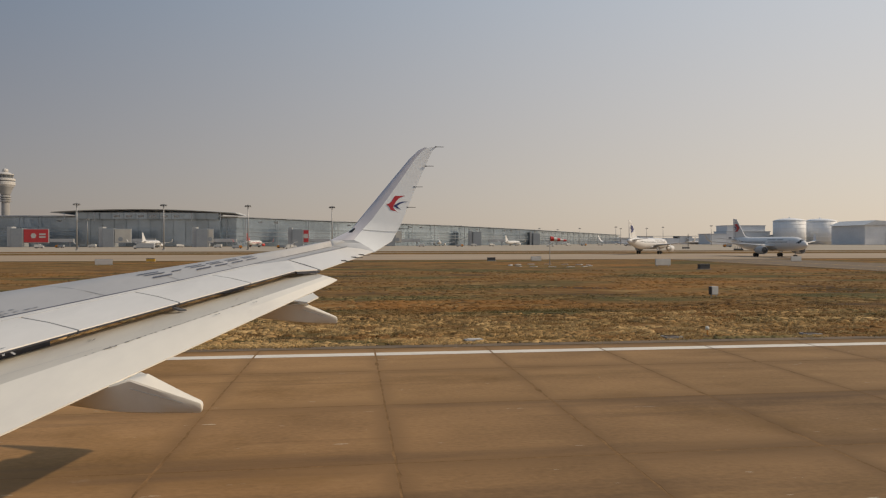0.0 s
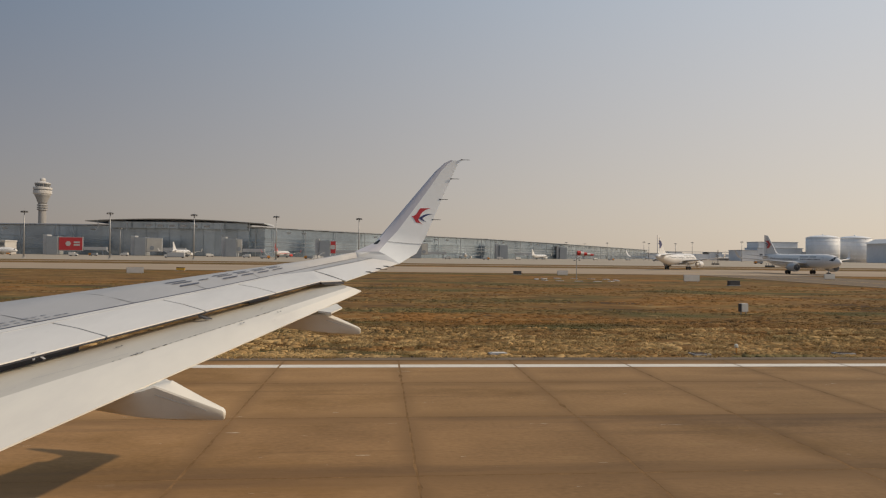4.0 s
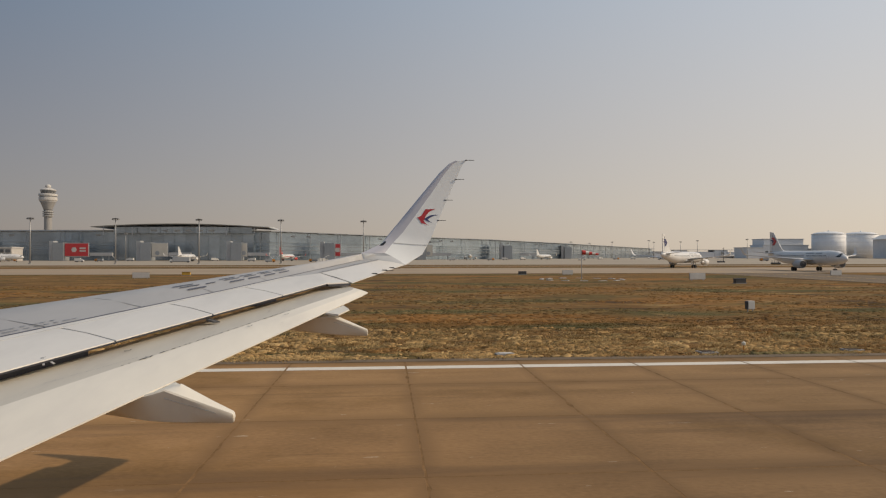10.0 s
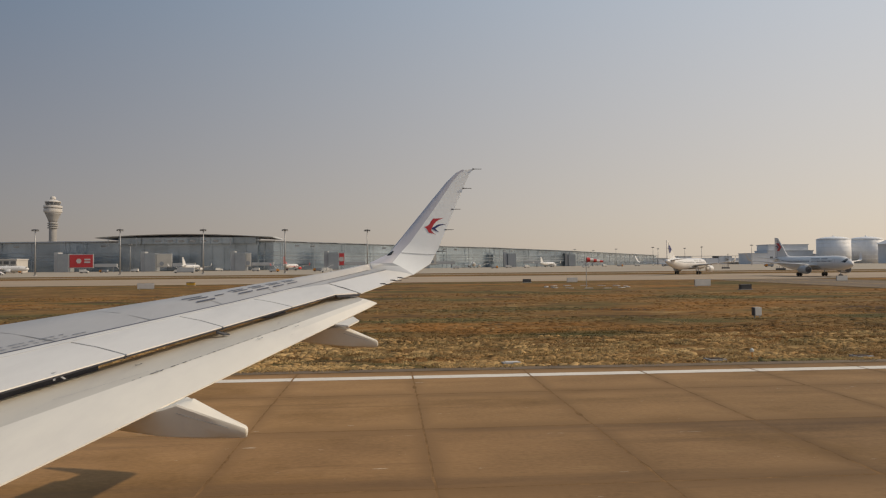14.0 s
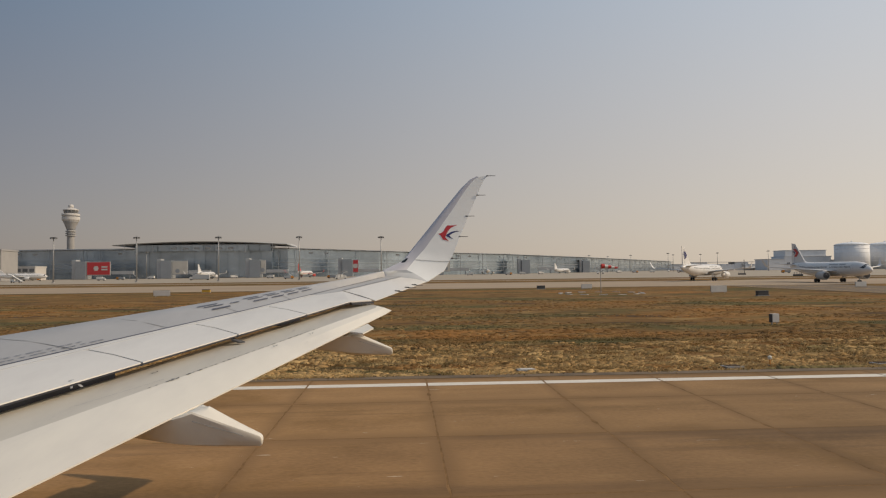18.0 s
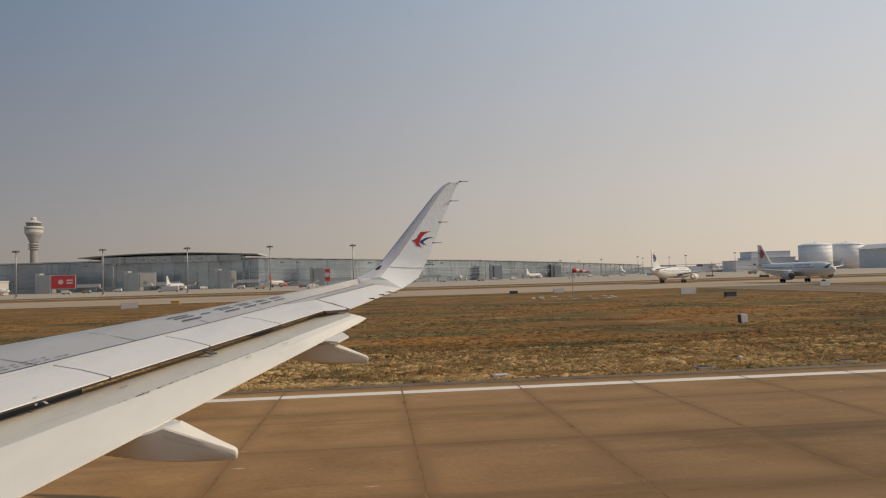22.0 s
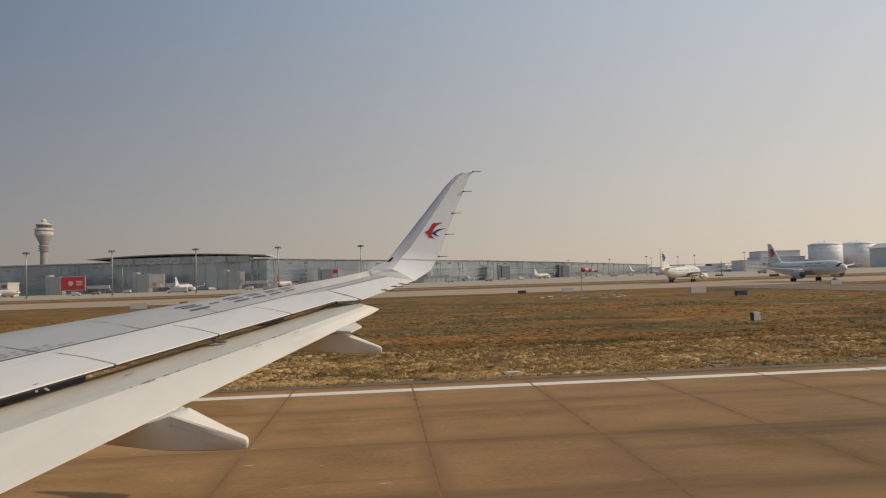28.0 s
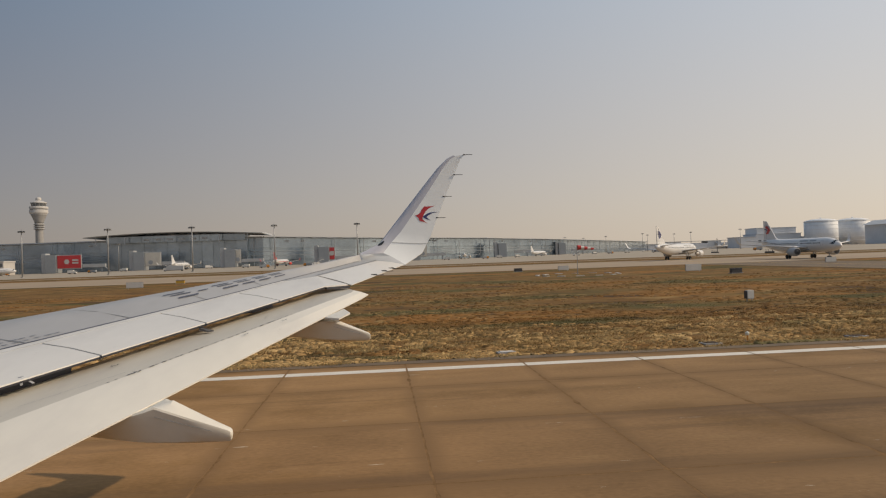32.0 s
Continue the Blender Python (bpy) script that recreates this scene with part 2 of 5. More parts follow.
M_NAVY = mat("navy_paint", (0.025, 0.03, 0.13), 0.4, scale=2.0, var=0.08, bump=0)
M_STEEL = mat("galvanised_steel", (0.36, 0.36, 0.36), 0.5, 0.6, scale=2.0, var=0.15)
M_METAL_DARK = mat("dark_metal", (0.08, 0.08, 0.085), 0.5, 0.5, scale=2.0, var=0.2)
M_RUBBER = mat("black_rubber", (0.02, 0.02, 0.02), 0.8, scale=5.0, var=0.2)
# airliner white, dulled in base colour for the haze over the parked jets
M_PLANE = mat("haze_dulled_airliner_white", (0.68, 0.67, 0.655), 0.35, scale=0.4, var=0.05, bump=0)
M_PLANE_RED = mat("red_airliner_paint", (0.55, 0.04, 0.03), 0.35, scale=0.4, var=0.06, bump=0)
M_PLANE_BLUE = mat("blue_airliner_paint", (0.03, 0.20, 0.50), 0.35, scale=0.4, var=0.06, bump=0)
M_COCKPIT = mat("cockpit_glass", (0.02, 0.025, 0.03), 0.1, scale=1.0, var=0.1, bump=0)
M_FACADE = mat("blue_grey_curtain_glass", (0.395, 0.458, 0.512), 0.25, 0.85, scale=0.05, var=0.22, stretch=(1, 1, 2.5), fine=6.0, bump=0.02, piece=0.12)
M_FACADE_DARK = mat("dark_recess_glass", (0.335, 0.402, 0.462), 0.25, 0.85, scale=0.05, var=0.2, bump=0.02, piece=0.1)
M_ROOF = mat("grey_metal_roof", (0.44, 0.455, 0.475), 0.5, scale=0.05, var=0.15, bump=0.05)
M_FIN = mat("pale_grey_cladding", (0.42, 0.425, 0.43), 0.55, scale=0.1, var=0.15, bump=0.05)
M_BLOCK = mat("mid_grey_cladding", (0.30, 0.32, 0.34), 0.6, scale=0.1, var=0.15, bump=0.05)
M_WHITE_WALL = mat("white_render", (0.55, 0.525, 0.495), 0.75, scale=0.15, var=0.12, bump=0.1)
M_GREY_WALL = mat("grey_render", (0.33, 0.32, 0.31), 0.75, scale=0.15, var=0.12, bump=0.1)
# dark glass of distant windows, its base colour lifted to imitate haze
M_WINDOW = mat("haze_lifted_window_glass", (0.14, 0.145, 0.15), 0.2, scale=0.2, var=0.2, bump=0, piece=0.2)
M_TILE_ROOF = mat("dark_red_roof", (0.17, 0.085, 0.07), 0.7, scale=0.3, var=0.2)
# tank steel raised to near white, which stands in for haze over its dark sides
M_TANK = mat("haze_paled_tank_steel", (0.80, 0.805, 0.81), 0.6, scale=0.06, var=0.12, bump=0.05, stretch=(1, 1, 0.3))
M_AD_RED = mat("red_poster", (0.52, 0.045, 0.05), 0.5, scale=0.3, var=0.05, bump=0)
M_AD_PALE = mat("pale_poster", (0.55, 0.52, 0.46), 0.5, scale=0.2, var=0.12, bump=0)
# cladding and roof of far buildings: distance haze put in as a paler base colour
M_FAR = mat("haze_paled_cladding", (0.72, 0.725, 0.735), 0.7, scale=0.06, var=0.10, bump=0.05)
M_FAR_ROOF = mat("haze_paled_roof", (0.55, 0.56, 0.57), 0.6, scale=0.05, var=0.1, bump=0.05)
M_SIGN = mat("pale_sign_back", (0.55, 0.54, 0.52), 0.5, scale=0.8, var=0.1)
M_TRUCK = mat("white_vehicle_paint", (0.66, 0.64, 0.60), 0.4, scale=0.6, var=0.08, bump=0)
M_TREE = mat("dull_green_foliage", (0.055, 0.06, 0.04), 0.9, scale=0.4, var=0.4, island=0.4)
M_BARK = mat("grey_bark", (0.12, 0.09, 0.06), 0.9, scale=2.0, var=0.3)
M_LAMP = mat("lamp_glass", (0.7, 0.68, 0.6), 0.2, scale=2.0, var=0.1, bump=0)
M_ORANGE = mat("orange_paint", (0.55, 0.22, 0.03), 0.6, scale=1.0, var=0.1)


# ---- mesh helpers ----
def mesh_of(name, verts, faces, material, smooth=False):
    me = bpy.data.meshes.new(name)
    me.from_pydata([tuple(v) for v in verts], [], faces)
    me.materials.append(material)
    if smooth:
        me.polygons.foreach_set("use_smooth", [True] * len(me.polygons))
    me.update()
    return me


def piece(name, me, parent=None, label="", at=None):
    ob = new(name, me)
    if parent is not None:
        ob.parent = parent
    if at is not None:
        ob.matrix_basis = at
    return tagged(ob, label)


def thing(name, label, category, group="", kind="", at=None):
    ob = new(name)
    ob.empty_display_size = 0.2
    if at is not None:
        ob.matrix_basis = at
    return tagged(ob, label, category, group, kind)


def part(name, bm, material, parent, label="", smooth=False):
    me = bpy.data.meshes.new(name)
    bm.to_mesh(me)
    bm.free()
    me.materials.append(material)
    if smooth:
        me.polygons.foreach_set("use_smooth", [True] * len(me.polygons))
    return piece(name, me, parent, label)


def box(x0, x1, y0, y1, z0, z1, bevel=0.0, bm=None):
    own = bm is None
    bm = bmesh.new() if own else bm
    r = bmesh.ops.create_cube(bm, size=1.0)
    for v in r["verts"]:
        v.co = Vector(((x0 + x1) / 2 + v.co.x * (x1 - x0), (y0 + y1) / 2 + v.co.y * (y1 - y0), (z0 + z1) / 2 + v.co.z * (z1 - z0)))
    if bevel:
        bmesh.ops.bevel(bm, geom=list({e for v in r["verts"] for e in v.link_edges}), offset=bevel, segments=2, affect="EDGES")
    return bm


def lathe(profile, n=20, at=(0, 0, 0), axis="Z", bm=None):
    """A turned solid; profile is (radius, height) from one end to the other."""
    bm = bmesh.new() if bm is None else bm
    rings = []
    for r, h in profile:
        ring = []
        for k in range(n):
            a = 2 * math.pi * k / n
            u, v = r * math.cos(a), r * math.sin(a)
            co = (u, v, h) if axis == "Z" else ((h, u, v) if axis == "X" else (u, h, v))
            ring.append(bm.verts.new(Vector(co) + Vector(at)))
        rings.append(ring)
    for a, b in zip(rings, rings[1:]):
        for k in range(n):
            bm.faces.new((a[k], a[(k + 1) % n], b[(k + 1) % n], b[k]))
    bm.faces.new(list(reversed(rings[0])))
    bm.faces.new(rings[-1])
    bmesh.ops.recalc_face_normals(bm, faces=bm.faces)
    return bm


def loft(rings, closed=True):
    """Skin through rings of equal length, capped at both ends when closed."""
    bm = bmesh.new()
    vs = [[bm.verts.new(p) for p in r] for r in rings]
    n = len(rings[0])
    for a, b in zip(vs, vs[1:]):
        for k in range(n if closed else n - 1):
            bm.faces.new((a[k], a[(k + 1) % n], b[(k + 1) % n], b[k]))
    if closed:
        bm.faces.new(list(reversed(vs[0])))
        bm.faces.new(vs[-1])
    bmesh.ops.recalc_face_normals(bm, faces=bm.faces)
    return bm


def prism(outline, depth):
    """A plate: the outline of 3D points, thickened along the vector depth."""
    return loft([outline, [Vector(p) + Vector(depth) for p in outline]])


def smooth_by_angle(ob, degrees=35):
    me = ob.data
    bm = bmesh.new()
    bm.from_mesh(me)
    for e in bm.edges:
        e.smooth = len(e.link_faces) == 2 and e.calc_face_angle(0) < radians(degrees)
    for f in bm.faces:
        f.smooth = True
    bm.to_mesh(me)
    bm.free()
    return ob


# ---- ground ----
def sheet(name, x0, x1, y0, y1, z, material, label, category):
    ob = new(name, mesh_of(name, [(x0, y0, z), (x1, y0, z), (x1, y1, z), (x0, y1, z)], [(0, 1, 2, 3)], material))
    return tagged(ob, label, category, kind="structure")


sheet("ground", -4500, 4500, -4500, 4500, -0.03, M_GRASS, "flat airfield ground of dry brown and gold grass", "ground")
runway = sheet("runway", -900, 900, -31.2, 28.42, 0.0, M_CONCRETE, "brown concrete runway of square slabs with dark joints", "runway")
SLAB_X, SLAB_Y, ROW_TOP = 4.60, 4.95, 28.40
sheet("runway_shoulder", -900, 900, 28.42, 29.15, 0.02, M_SHOULDER, "narrow dark asphalt shoulder beside the runway", "shoulder")
sheet("taxiway", -900, 1500, 168, 243, 0.02, M_TAXI, "pale concrete parallel taxiway beyond the grass", "taxiway")
sheet("apron", -900, 1500, 330, 1700, 0.03, M_APRON, "pale concrete apron in front of the terminal", "apron")
sheet("taxiway_link", 78, 106, 29.15, 168, 0.024, M_SHOULDER, "dark asphalt taxiway link between runway and taxiway", "taxiway")
sheet("taxiway_line", 91.6, 92.0, 29.3, 205, 0.03, M_YELLOW, "yellow painted taxiway centre line", "road marking")
sheet("taxiway_line", 80.5, 80.8, 40, 168, 0.03, M_YELLOW, "yellow painted taxiway edge line", "road marking")
sheet("service_road", -900, 1500, 283, 295, 0.02, M_TAXI, "pale service road between grass strips", "road")

# ---- the aircraft that carries the camera ----
def along(points, y):
    """x on a spanwise line given by (x, y) points, carried on past its ends."""
    for (x0, y0), (x1, y1) in zip(points, points[1:]):
        if y <= y1 or (x1, y1) == points[-1]:
            return x0 + (x1 - x0) * (y - y0) / (y1 - y0)


def skin(y):
    """Height of the wing's reference surface at a span station."""
    return 2.759 + 0.1 * y


CREST = ((-4.22, 8.0), (-2.82, 10.14), (-0.87, 13.32), (-0.37, 14.44))
PANEL_LINE = ((-3.73, 7.08), (-2.26, 10.11), (-0.31, 14.5))
HINGE = ((-3.77, 6.65), (-1.39, 11.83))
SPOILER_TE = ((-3.11, 5.91), (-0.81, 11.24))
FLAP_TE = ((-2.37, 4.52), (-0.17, 11.48))
BEND = ((-2.80, 5.34), (-0.34, 11.4))
AIL_HINGE = ((-1.05, 12.29), (0.11, 14.74))
AIL_TE = ((-0.46, 11.6), (0.51, 14.34))

own = thing("airliner", "white narrow-body airliner with lowered wing flaps on the runway", "airliner")


def wing_ring(y, rear):
    c, z = along(CREST, y), skin(y)
    m = along(PANEL_LINE, y)
    r = along(rear, y)
    return [(c - 0.42, y, z + 0.02), (c - 0.40, y, z + 0.10), (c - 0.26, y, z + 0.175), (c, y, z + 0.215), ((c + m) / 2, y, z + 0.18), (m, y, z + 0.0985), (r, y, z + 0.088),
            (r, y, z - 0.02), ((c + r) / 2, y, z - 0.17), (c - 0.2, y, z - 0.10)]


BODY_REAR = ((-6.0, 1.8), (-3.77, 6.65), (-1.39, 11.83), (-1.02, 12.29), (0.11, 14.74))
body_y = (0.9, 3.0, 5.0, 6.0, 7.0, 8.0, 9.0, 10.14, 11.0, 11.83, 12.29, 13.32, 14.44)
wing = part("wing", loft([wing_ring(y, BODY_REAR) for y in body_y]), M_WING_GREY, own, "light grey upper wing skin", True)
smooth_by_angle(wing, 40)

# fixed trailing panel between the last spoiler and the aileron
part("trailing_panel", prism([(-1.42, 11.80, skin(11.8) + 0.088), (-0.83, 11.25, skin(11.25) + 0.05), (-0.50, 11.62, skin(11.62) + 0.015), (-1.03, 12.24, skin(12.24) + 0.088)], (0, 0, -0.02)), M_WING, own, "white fixed trailing panel")


def strip_on(line, y0, y1, width, lift, name, material, steps=16):
    """A thin painted or sealed line along the span, just proud of the skin."""
    top, bot = [], []
    for k in range(steps + 1):
        y = y0 + (y1 - y0) * k / steps
        x = along(line, y)
        top.append((x - width / 2, y, skin(y) + lift + 0.004))
        bot.append((x + width / 2, y, skin(y) + lift + 0.004))
    n = steps + 1
    return piece(name, mesh_of(name, top + bot, [(k, k + 1, n + k + 1, n + k) for k in range(steps)], material), own)


strip_on(PANEL_LINE, 5.5, 14.3, 0.045, 0.0985, "panel_line", M_LINE_BLUE, 40)
# white fixed panel between the dark line and the spoilers' hinges
rows = []
for k in range(21):
    y = 5.2 + 6.5 * k / 20
    m, h = along(PANEL_LINE, y) + 0.02, along(HINGE, y) + 0.012
    rows.append([(m, y, skin(y) + 0.1003), (h, y, skin(y) + 0.0972), (h, y, skin(y) + 0.082), (m, y, skin(y) + 0.082)])
smooth_by_angle(part("hinge_panel", loft(rows), M_WING, own, "white fixed panel ahead of the spoilers"), 30)
strip_on(HINGE, 6.0, 11.7, 0.006, 0.0945, "hinge_line", M_WING_GREY, 30)

# faint chordwise skin joints
for y in (6.4, 7.6, 8.8, 10.0, 11.2, 12.6, 13.6):
    q = []
    for f in (0.0, 0.5, 1.0):
        x0, x1 = along(PANEL_LINE, y), along(CREST, y)
        q.append((x0 + (x1 - x0) * f, y + 0.10 * f, skin(y + 0.10 * f) + (0.0985, 0.18, 0.215)[round(2 * f)] + 0.005))
    me = mesh_of("skin_joint", q + [(a, b + 0.016, c) for a, b, c in q], [(0, 1, 4, 3), (1, 2, 5, 4)], M_STEEL)
    piece("skin_joint", me, own, "faint skin joint")

# spoilers: trailing-edge stations and hinge stations of the gaps between them
SP_TE, SP_HI = (2.8, 4.24, 5.67, 7.12, 8.54, 9.99, 11.24), (3.1, 4.6, 6.05, 7.58, 9.07, 10.5, 11.80)
for k in range(6):
    a, b, c, d = SP_HI[k] + 0.012, SP_HI[k + 1] - 0.012, SP_TE[k] + 0.012, SP_TE[k + 1] - 0.012
    rows = []
    for f in (0.0, 0.25, 0.5, 0.75, 1.0):
        yh, yt = a + (b - a) * f, c + (d - c) * f
        h = Vector((along(HINGE, yh) + 0.015, yh, skin(yh) + 0.096))
        t = Vector((along(SPOILER_TE, yt), yt, skin(yt) + 0.055))
        mid = h.lerp(t, 0.5) + Vector((0, 0, 0.012))
        rows.append([h, mid, t, t + Vector((0, 0, -0.012)), mid + Vector((0, 0, -0.07)), h + Vector((0, 0, -0.07))])
    smooth_by_angle(part("spoiler", loft(rows), M_WING, own, "white spoiler panel"), 30)
    # dark rubber edge under the trailing lip
    part("seal", loft([[r[2] + Vector((-0.05, 0, -0.014)), r[2] + Vector((0.004, 0, -0.014)), r[2] + Vector((0.0, 0, -0.03)), r[2] + Vector((-0.05, 0, -0.03))] for r in (rows[0], rows[4])]), M_DARK, own, "dark rubber seal")
    # gap between neighbours, seen as a dark seam
    if k < 5:
        p, q = Vector((along(HINGE, SP_HI[k + 1]), SP_HI[k + 1], skin(SP_HI[k + 1]) + 0.085)), Vector((along(SPOILER_TE, SP_TE[k + 1]), SP_TE[k + 1], skin(SP_TE[k + 1]) + 0.046))
        part("seam", loft([[v + Vector((0, -0.014, 0)), v + Vector((0, 0.014, 0)), v + Vector((0, 0.014, -0.03)), v + Vector((0, -0.014, -0.03))] for v in (p, q)]), M_DARK, own, "dark seam")

# cove behind the rear spar: its shade is put in as near-black blocks
part("rear_spar", loft([[(along(SPOILER_TE, y) - 0.20, y + 0.1, skin(y) + 0.03), (along(SPOILER_TE, y) - 0.16, y + 0.1, skin(y) + 0.03), (along(SPOILER_TE, y) - 0.16, y + 0.1, skin(y) - 0.2), (along(SPOILER_TE, y) - 0.20, y + 0.1, skin(y) - 0.2)] for y in (1.5, 4.0, 6.95)]), M_DARK, own, "near-black slab for the shade in the cove behind the rear spar")
part("rear_spar", loft([[(along(SPOILER_TE, y) - 0.16, y + 0.1, skin(y) + 0.03), (along(SPOILER_TE, y) - 0.10, y + 0.1, skin(y) + 0.03), (along(SPOILER_TE, y) - 0.08, y + 0.1, skin(y) - 0.03), (along(SPOILER_TE, y) - 0.20, y + 0.1, skin(y) - 0.03)] for y in (9.5, 9.95)]), M_DARK, own, "near-black block for the shade at the slot's outer end")
# tapered flap hinge tongue in the slot, and a small pale fitting in the cove
part("bracket", loft([[(along(SPOILER_TE, 8.54) - 0.06, y, z), (along(SPOILER_TE, 8.54) + w, y + 0.02, z - 0.045), (along(SPOILER_TE, 8.54) + w, y + 0.02, z - 0.06), (along(SPOILER_TE, 8.54) - 0.06, y, z - 0.03)] for y, z, w in ((8.46, skin(8.46) + 0.02, 0.03), (8.50, skin(8.5) + 0.02, 0.09), (8.54, skin(8.54) + 0.02, 0.03))]), M_METAL_DARK, own, "small grey flap hinge tongue")
part("fitting", prism([(-2.965, 6.40, 3.46), (-2.915, 6.33, 3.405), (-2.905, 6.35, 3.405), (-2.93, 6.41, 3.45), (-2.87, 6.43, 3.40), (-2.86, 6.45, 3.40), (-2.945, 6.46, 3.46)], (0.0, 0.0, 0.006)), M_STEEL, own, "small pale metal fitting")

# flap: dusty fore part under the spoilers, bright aft part
def flap_ring(y):
    z, s, b, t = skin(y), along(SPOILER_TE, y), along(BEND, y), along(FLAP_TE, y)
    return z, s, b, t


FLAP_Y = (0.9, 3.0, 4.52, 5.5, 6.5, 7.5, 8.5, 9.5, 10.5, 11.2)
fore, aft = [], []
for y in FLAP_Y:
    z, s, b, t = flap_ring(y)
    fore.append([(s - 0.42, y + 0.12, z - 0.20), (s - 0.36, y + 0.12, z - 0.105), (s - 0.18, y + 0.10, z - 0.066), (s + 0.10, y + 0.08, z - 0.052), (b, y, z - 0.055), (b, y, z - 0.19), (s - 0.2, y + 0.1, z - 0.27)])
    aft.append([(b, y, z - 0.055), ((b + t) / 2, y, z - 0.085), (t, y, z - 0.150), (t, y, z - 0.162), ((b + t) / 2, y, z - 0.19), (b, y, z - 0.19)])
# outer end, cut off on the slant
fore.append([(-1.10, 12.16, 3.72), (-1.05, 12.15, 3.83), (-0.86, 12.12, 3.895), (-0.70, 12.08, 3.908), (-0.40, 11.45, 3.845), (-0.40, 11.45, 3.80), (-0.90, 12.0, 3.70)])
aft.append([(-0.40, 11.45, 3.845), (-0.28, 11.46, 3.812), (-0.17, 11.48, 3.769), (-0.17, 11.48, 3.757), (-0.28, 11.46, 3.785), (-0.40, 11.45, 3.80)])
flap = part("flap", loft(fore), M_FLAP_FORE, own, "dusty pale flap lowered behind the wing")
smooth_by_angle(flap, 14)
smooth_by_angle(part("flap_trailing_part", loft(aft), M_FLAP, flap, "bright white rear part of the flap"), 9)
# chipped dark seam along the step of the flap
rng = random.Random(4)
for k in range(34):
    y = 6.55 + 3.0 * k / 34 + rng.uniform(-0.03, 0.03)
    ln = rng.uniform(0.02, 0.075)
    p0, p1 = Vector((along(BEND, y), y, skin(y) - 0.050)), Vector((along(BEND, y + ln), y + ln, skin(y + ln) - 0.050))
    w = rng.uniform(0.004, 0.011)
    me = mesh_of("chip", [p0 + Vector((-w, 0, 0)), p1 + Vector((-w, 0, 0)), p1 + Vector((w, 0, 0.001)), p0 + Vector((w, 0, 0.001))], [(0, 1, 2, 3)], M_METAL_DARK)
    piece("chip", me, flap, "dark chipped paint mark")
for x, y in ((-2.504, 7.121), (-1.527, 8.316), (-2.21, 6.85), (-1.20, 9.06)):
    for dx, dy, lx, ly in ((0.0, 0.0, 0.05, 0.012), (0.045, 0.015, 0.012, 0.045), (0.015, -0.045, 0.022, 0.016)):
        q = [(x + dx, y + dy), (x + dx + lx, y + dy), (x + dx + lx, y + dy + ly), (x + dx, y + dy + ly)]
        piece("scuff", mesh_of("scuff", [(a_, b_, skin(b_) - 0.047) for a_, b_ in q], [(0, 1, 2, 3)], M_METAL_DARK), flap, "small dark scuff")
# thin joint across the flap's dusty fore part
q = [(-2.752, 5.962), (-2.601, 6.246), (-2.43, 6.56), (-2.28, 6.86)]
q = [(a_, b_, skin(b_) - 0.049) for a_, b_ in q]
piece("joint", mesh_of("joint", q + [(a_ + 0.004, b_, c_) for a_, b_, c_ in q], [(0, 1, 5, 4), (1, 2, 6, 5), (2, 3, 7, 6)], M_STEEL), flap, "thin skin joint")
part("trailing_tab", prism([(-0.50, 10.285, 3.641), (-0.40, 9.97, 3.605), (-0.53, 9.60, 3.565), (-0.72, 9.70, 3.58)], (0, 0, -0.02)), M_FLAP, flap, "small white trailing tab")

# aileron with its seam
ail = []
for f in (0.0, 0.33, 0.66, 1.0):
    yh, yt = 12.31 + (14.62 - 12.31) * f, 11.66 + (14.30 - 11.66) * f
    h, t = Vector((along(AIL_HINGE, yh) + 0.02, yh, skin(yh) + 0.085)), Vector((along(AIL_TE, yt), yt, skin(yt)))
    m = h.lerp(t, 0.5) + Vector((0, 0, 0.01))
    ail.append([h, m, t, t + Vector((0, 0, -0.012)), m + Vector((0, 0, -0.06)), h + Vector((0, 0, -0.09))])
aileron = smooth_by_angle(part("aileron", loft(ail), M_WING, own, "white aileron"), 30)
strip_on(AIL_HINGE, 12.29, 14.6, 0.02, 0.094, "seam", M_LINE_BLUE, 10)
part("seam", prism([(-0.80, 11.22, skin(11.22) + 0.03), (-0.46, 11.60, skin(11.6) - 0.012), (-0.50, 11.66, skin(11.66) - 0.012), (-0.84, 11.28, skin(11.28) + 0.03)], (0, 0, -0.03)), M_DARK, own, "dark gap at the aileron's end")


def wick(p, length, name="static_wick"):
    """A thin static discharger that trails aft."""
    bm = lathe([(0.014, 0.0), (0.014, 0.04), (0.008, 0.05), (0.006, length), (0.001, length + 0.005)], 6, p, "X")
    return part(name, bm, M_METAL_DARK, own, "thin dark static wick")


for y in (12.78, 13.30, 13.70):
    wick((along(AIL_TE, y) - 0.06, y, skin(y) + 0.002), 0.19)
    part("wick_foot", box(along(AIL_TE, y) - 0.09, along(AIL_TE, y) + 0.01, y - 0.02, y + 0.02, skin(y) - 0.005, skin(y) + 0.022, 0.005), M_METAL_DARK, own, "dark wick foot")

# sharklet
S_LE = [(-0.386, 14.45, 4.43), (0.05, 14.8, 4.645), (0.237, 14.899, 4.874), (0.6, 14.998, 5.317), (0.969, 15.097, 5.777), (1.335, 15.18, 6.222), (1.546, 15.216, 6.43), (1.676, 15.229, 6.498)]
S_ST = [(0.104, 14.6, 4.437), (0.274, 14.83, 4.645), (0.492, 14.899, 4.879), (0.813, 14.998, 5.315), (1.14, 15.097, 5.771), (1.445, 15.18, 6.221), (1.612, 15.216, 6.416), (1.727, 15.229, 6.483)]
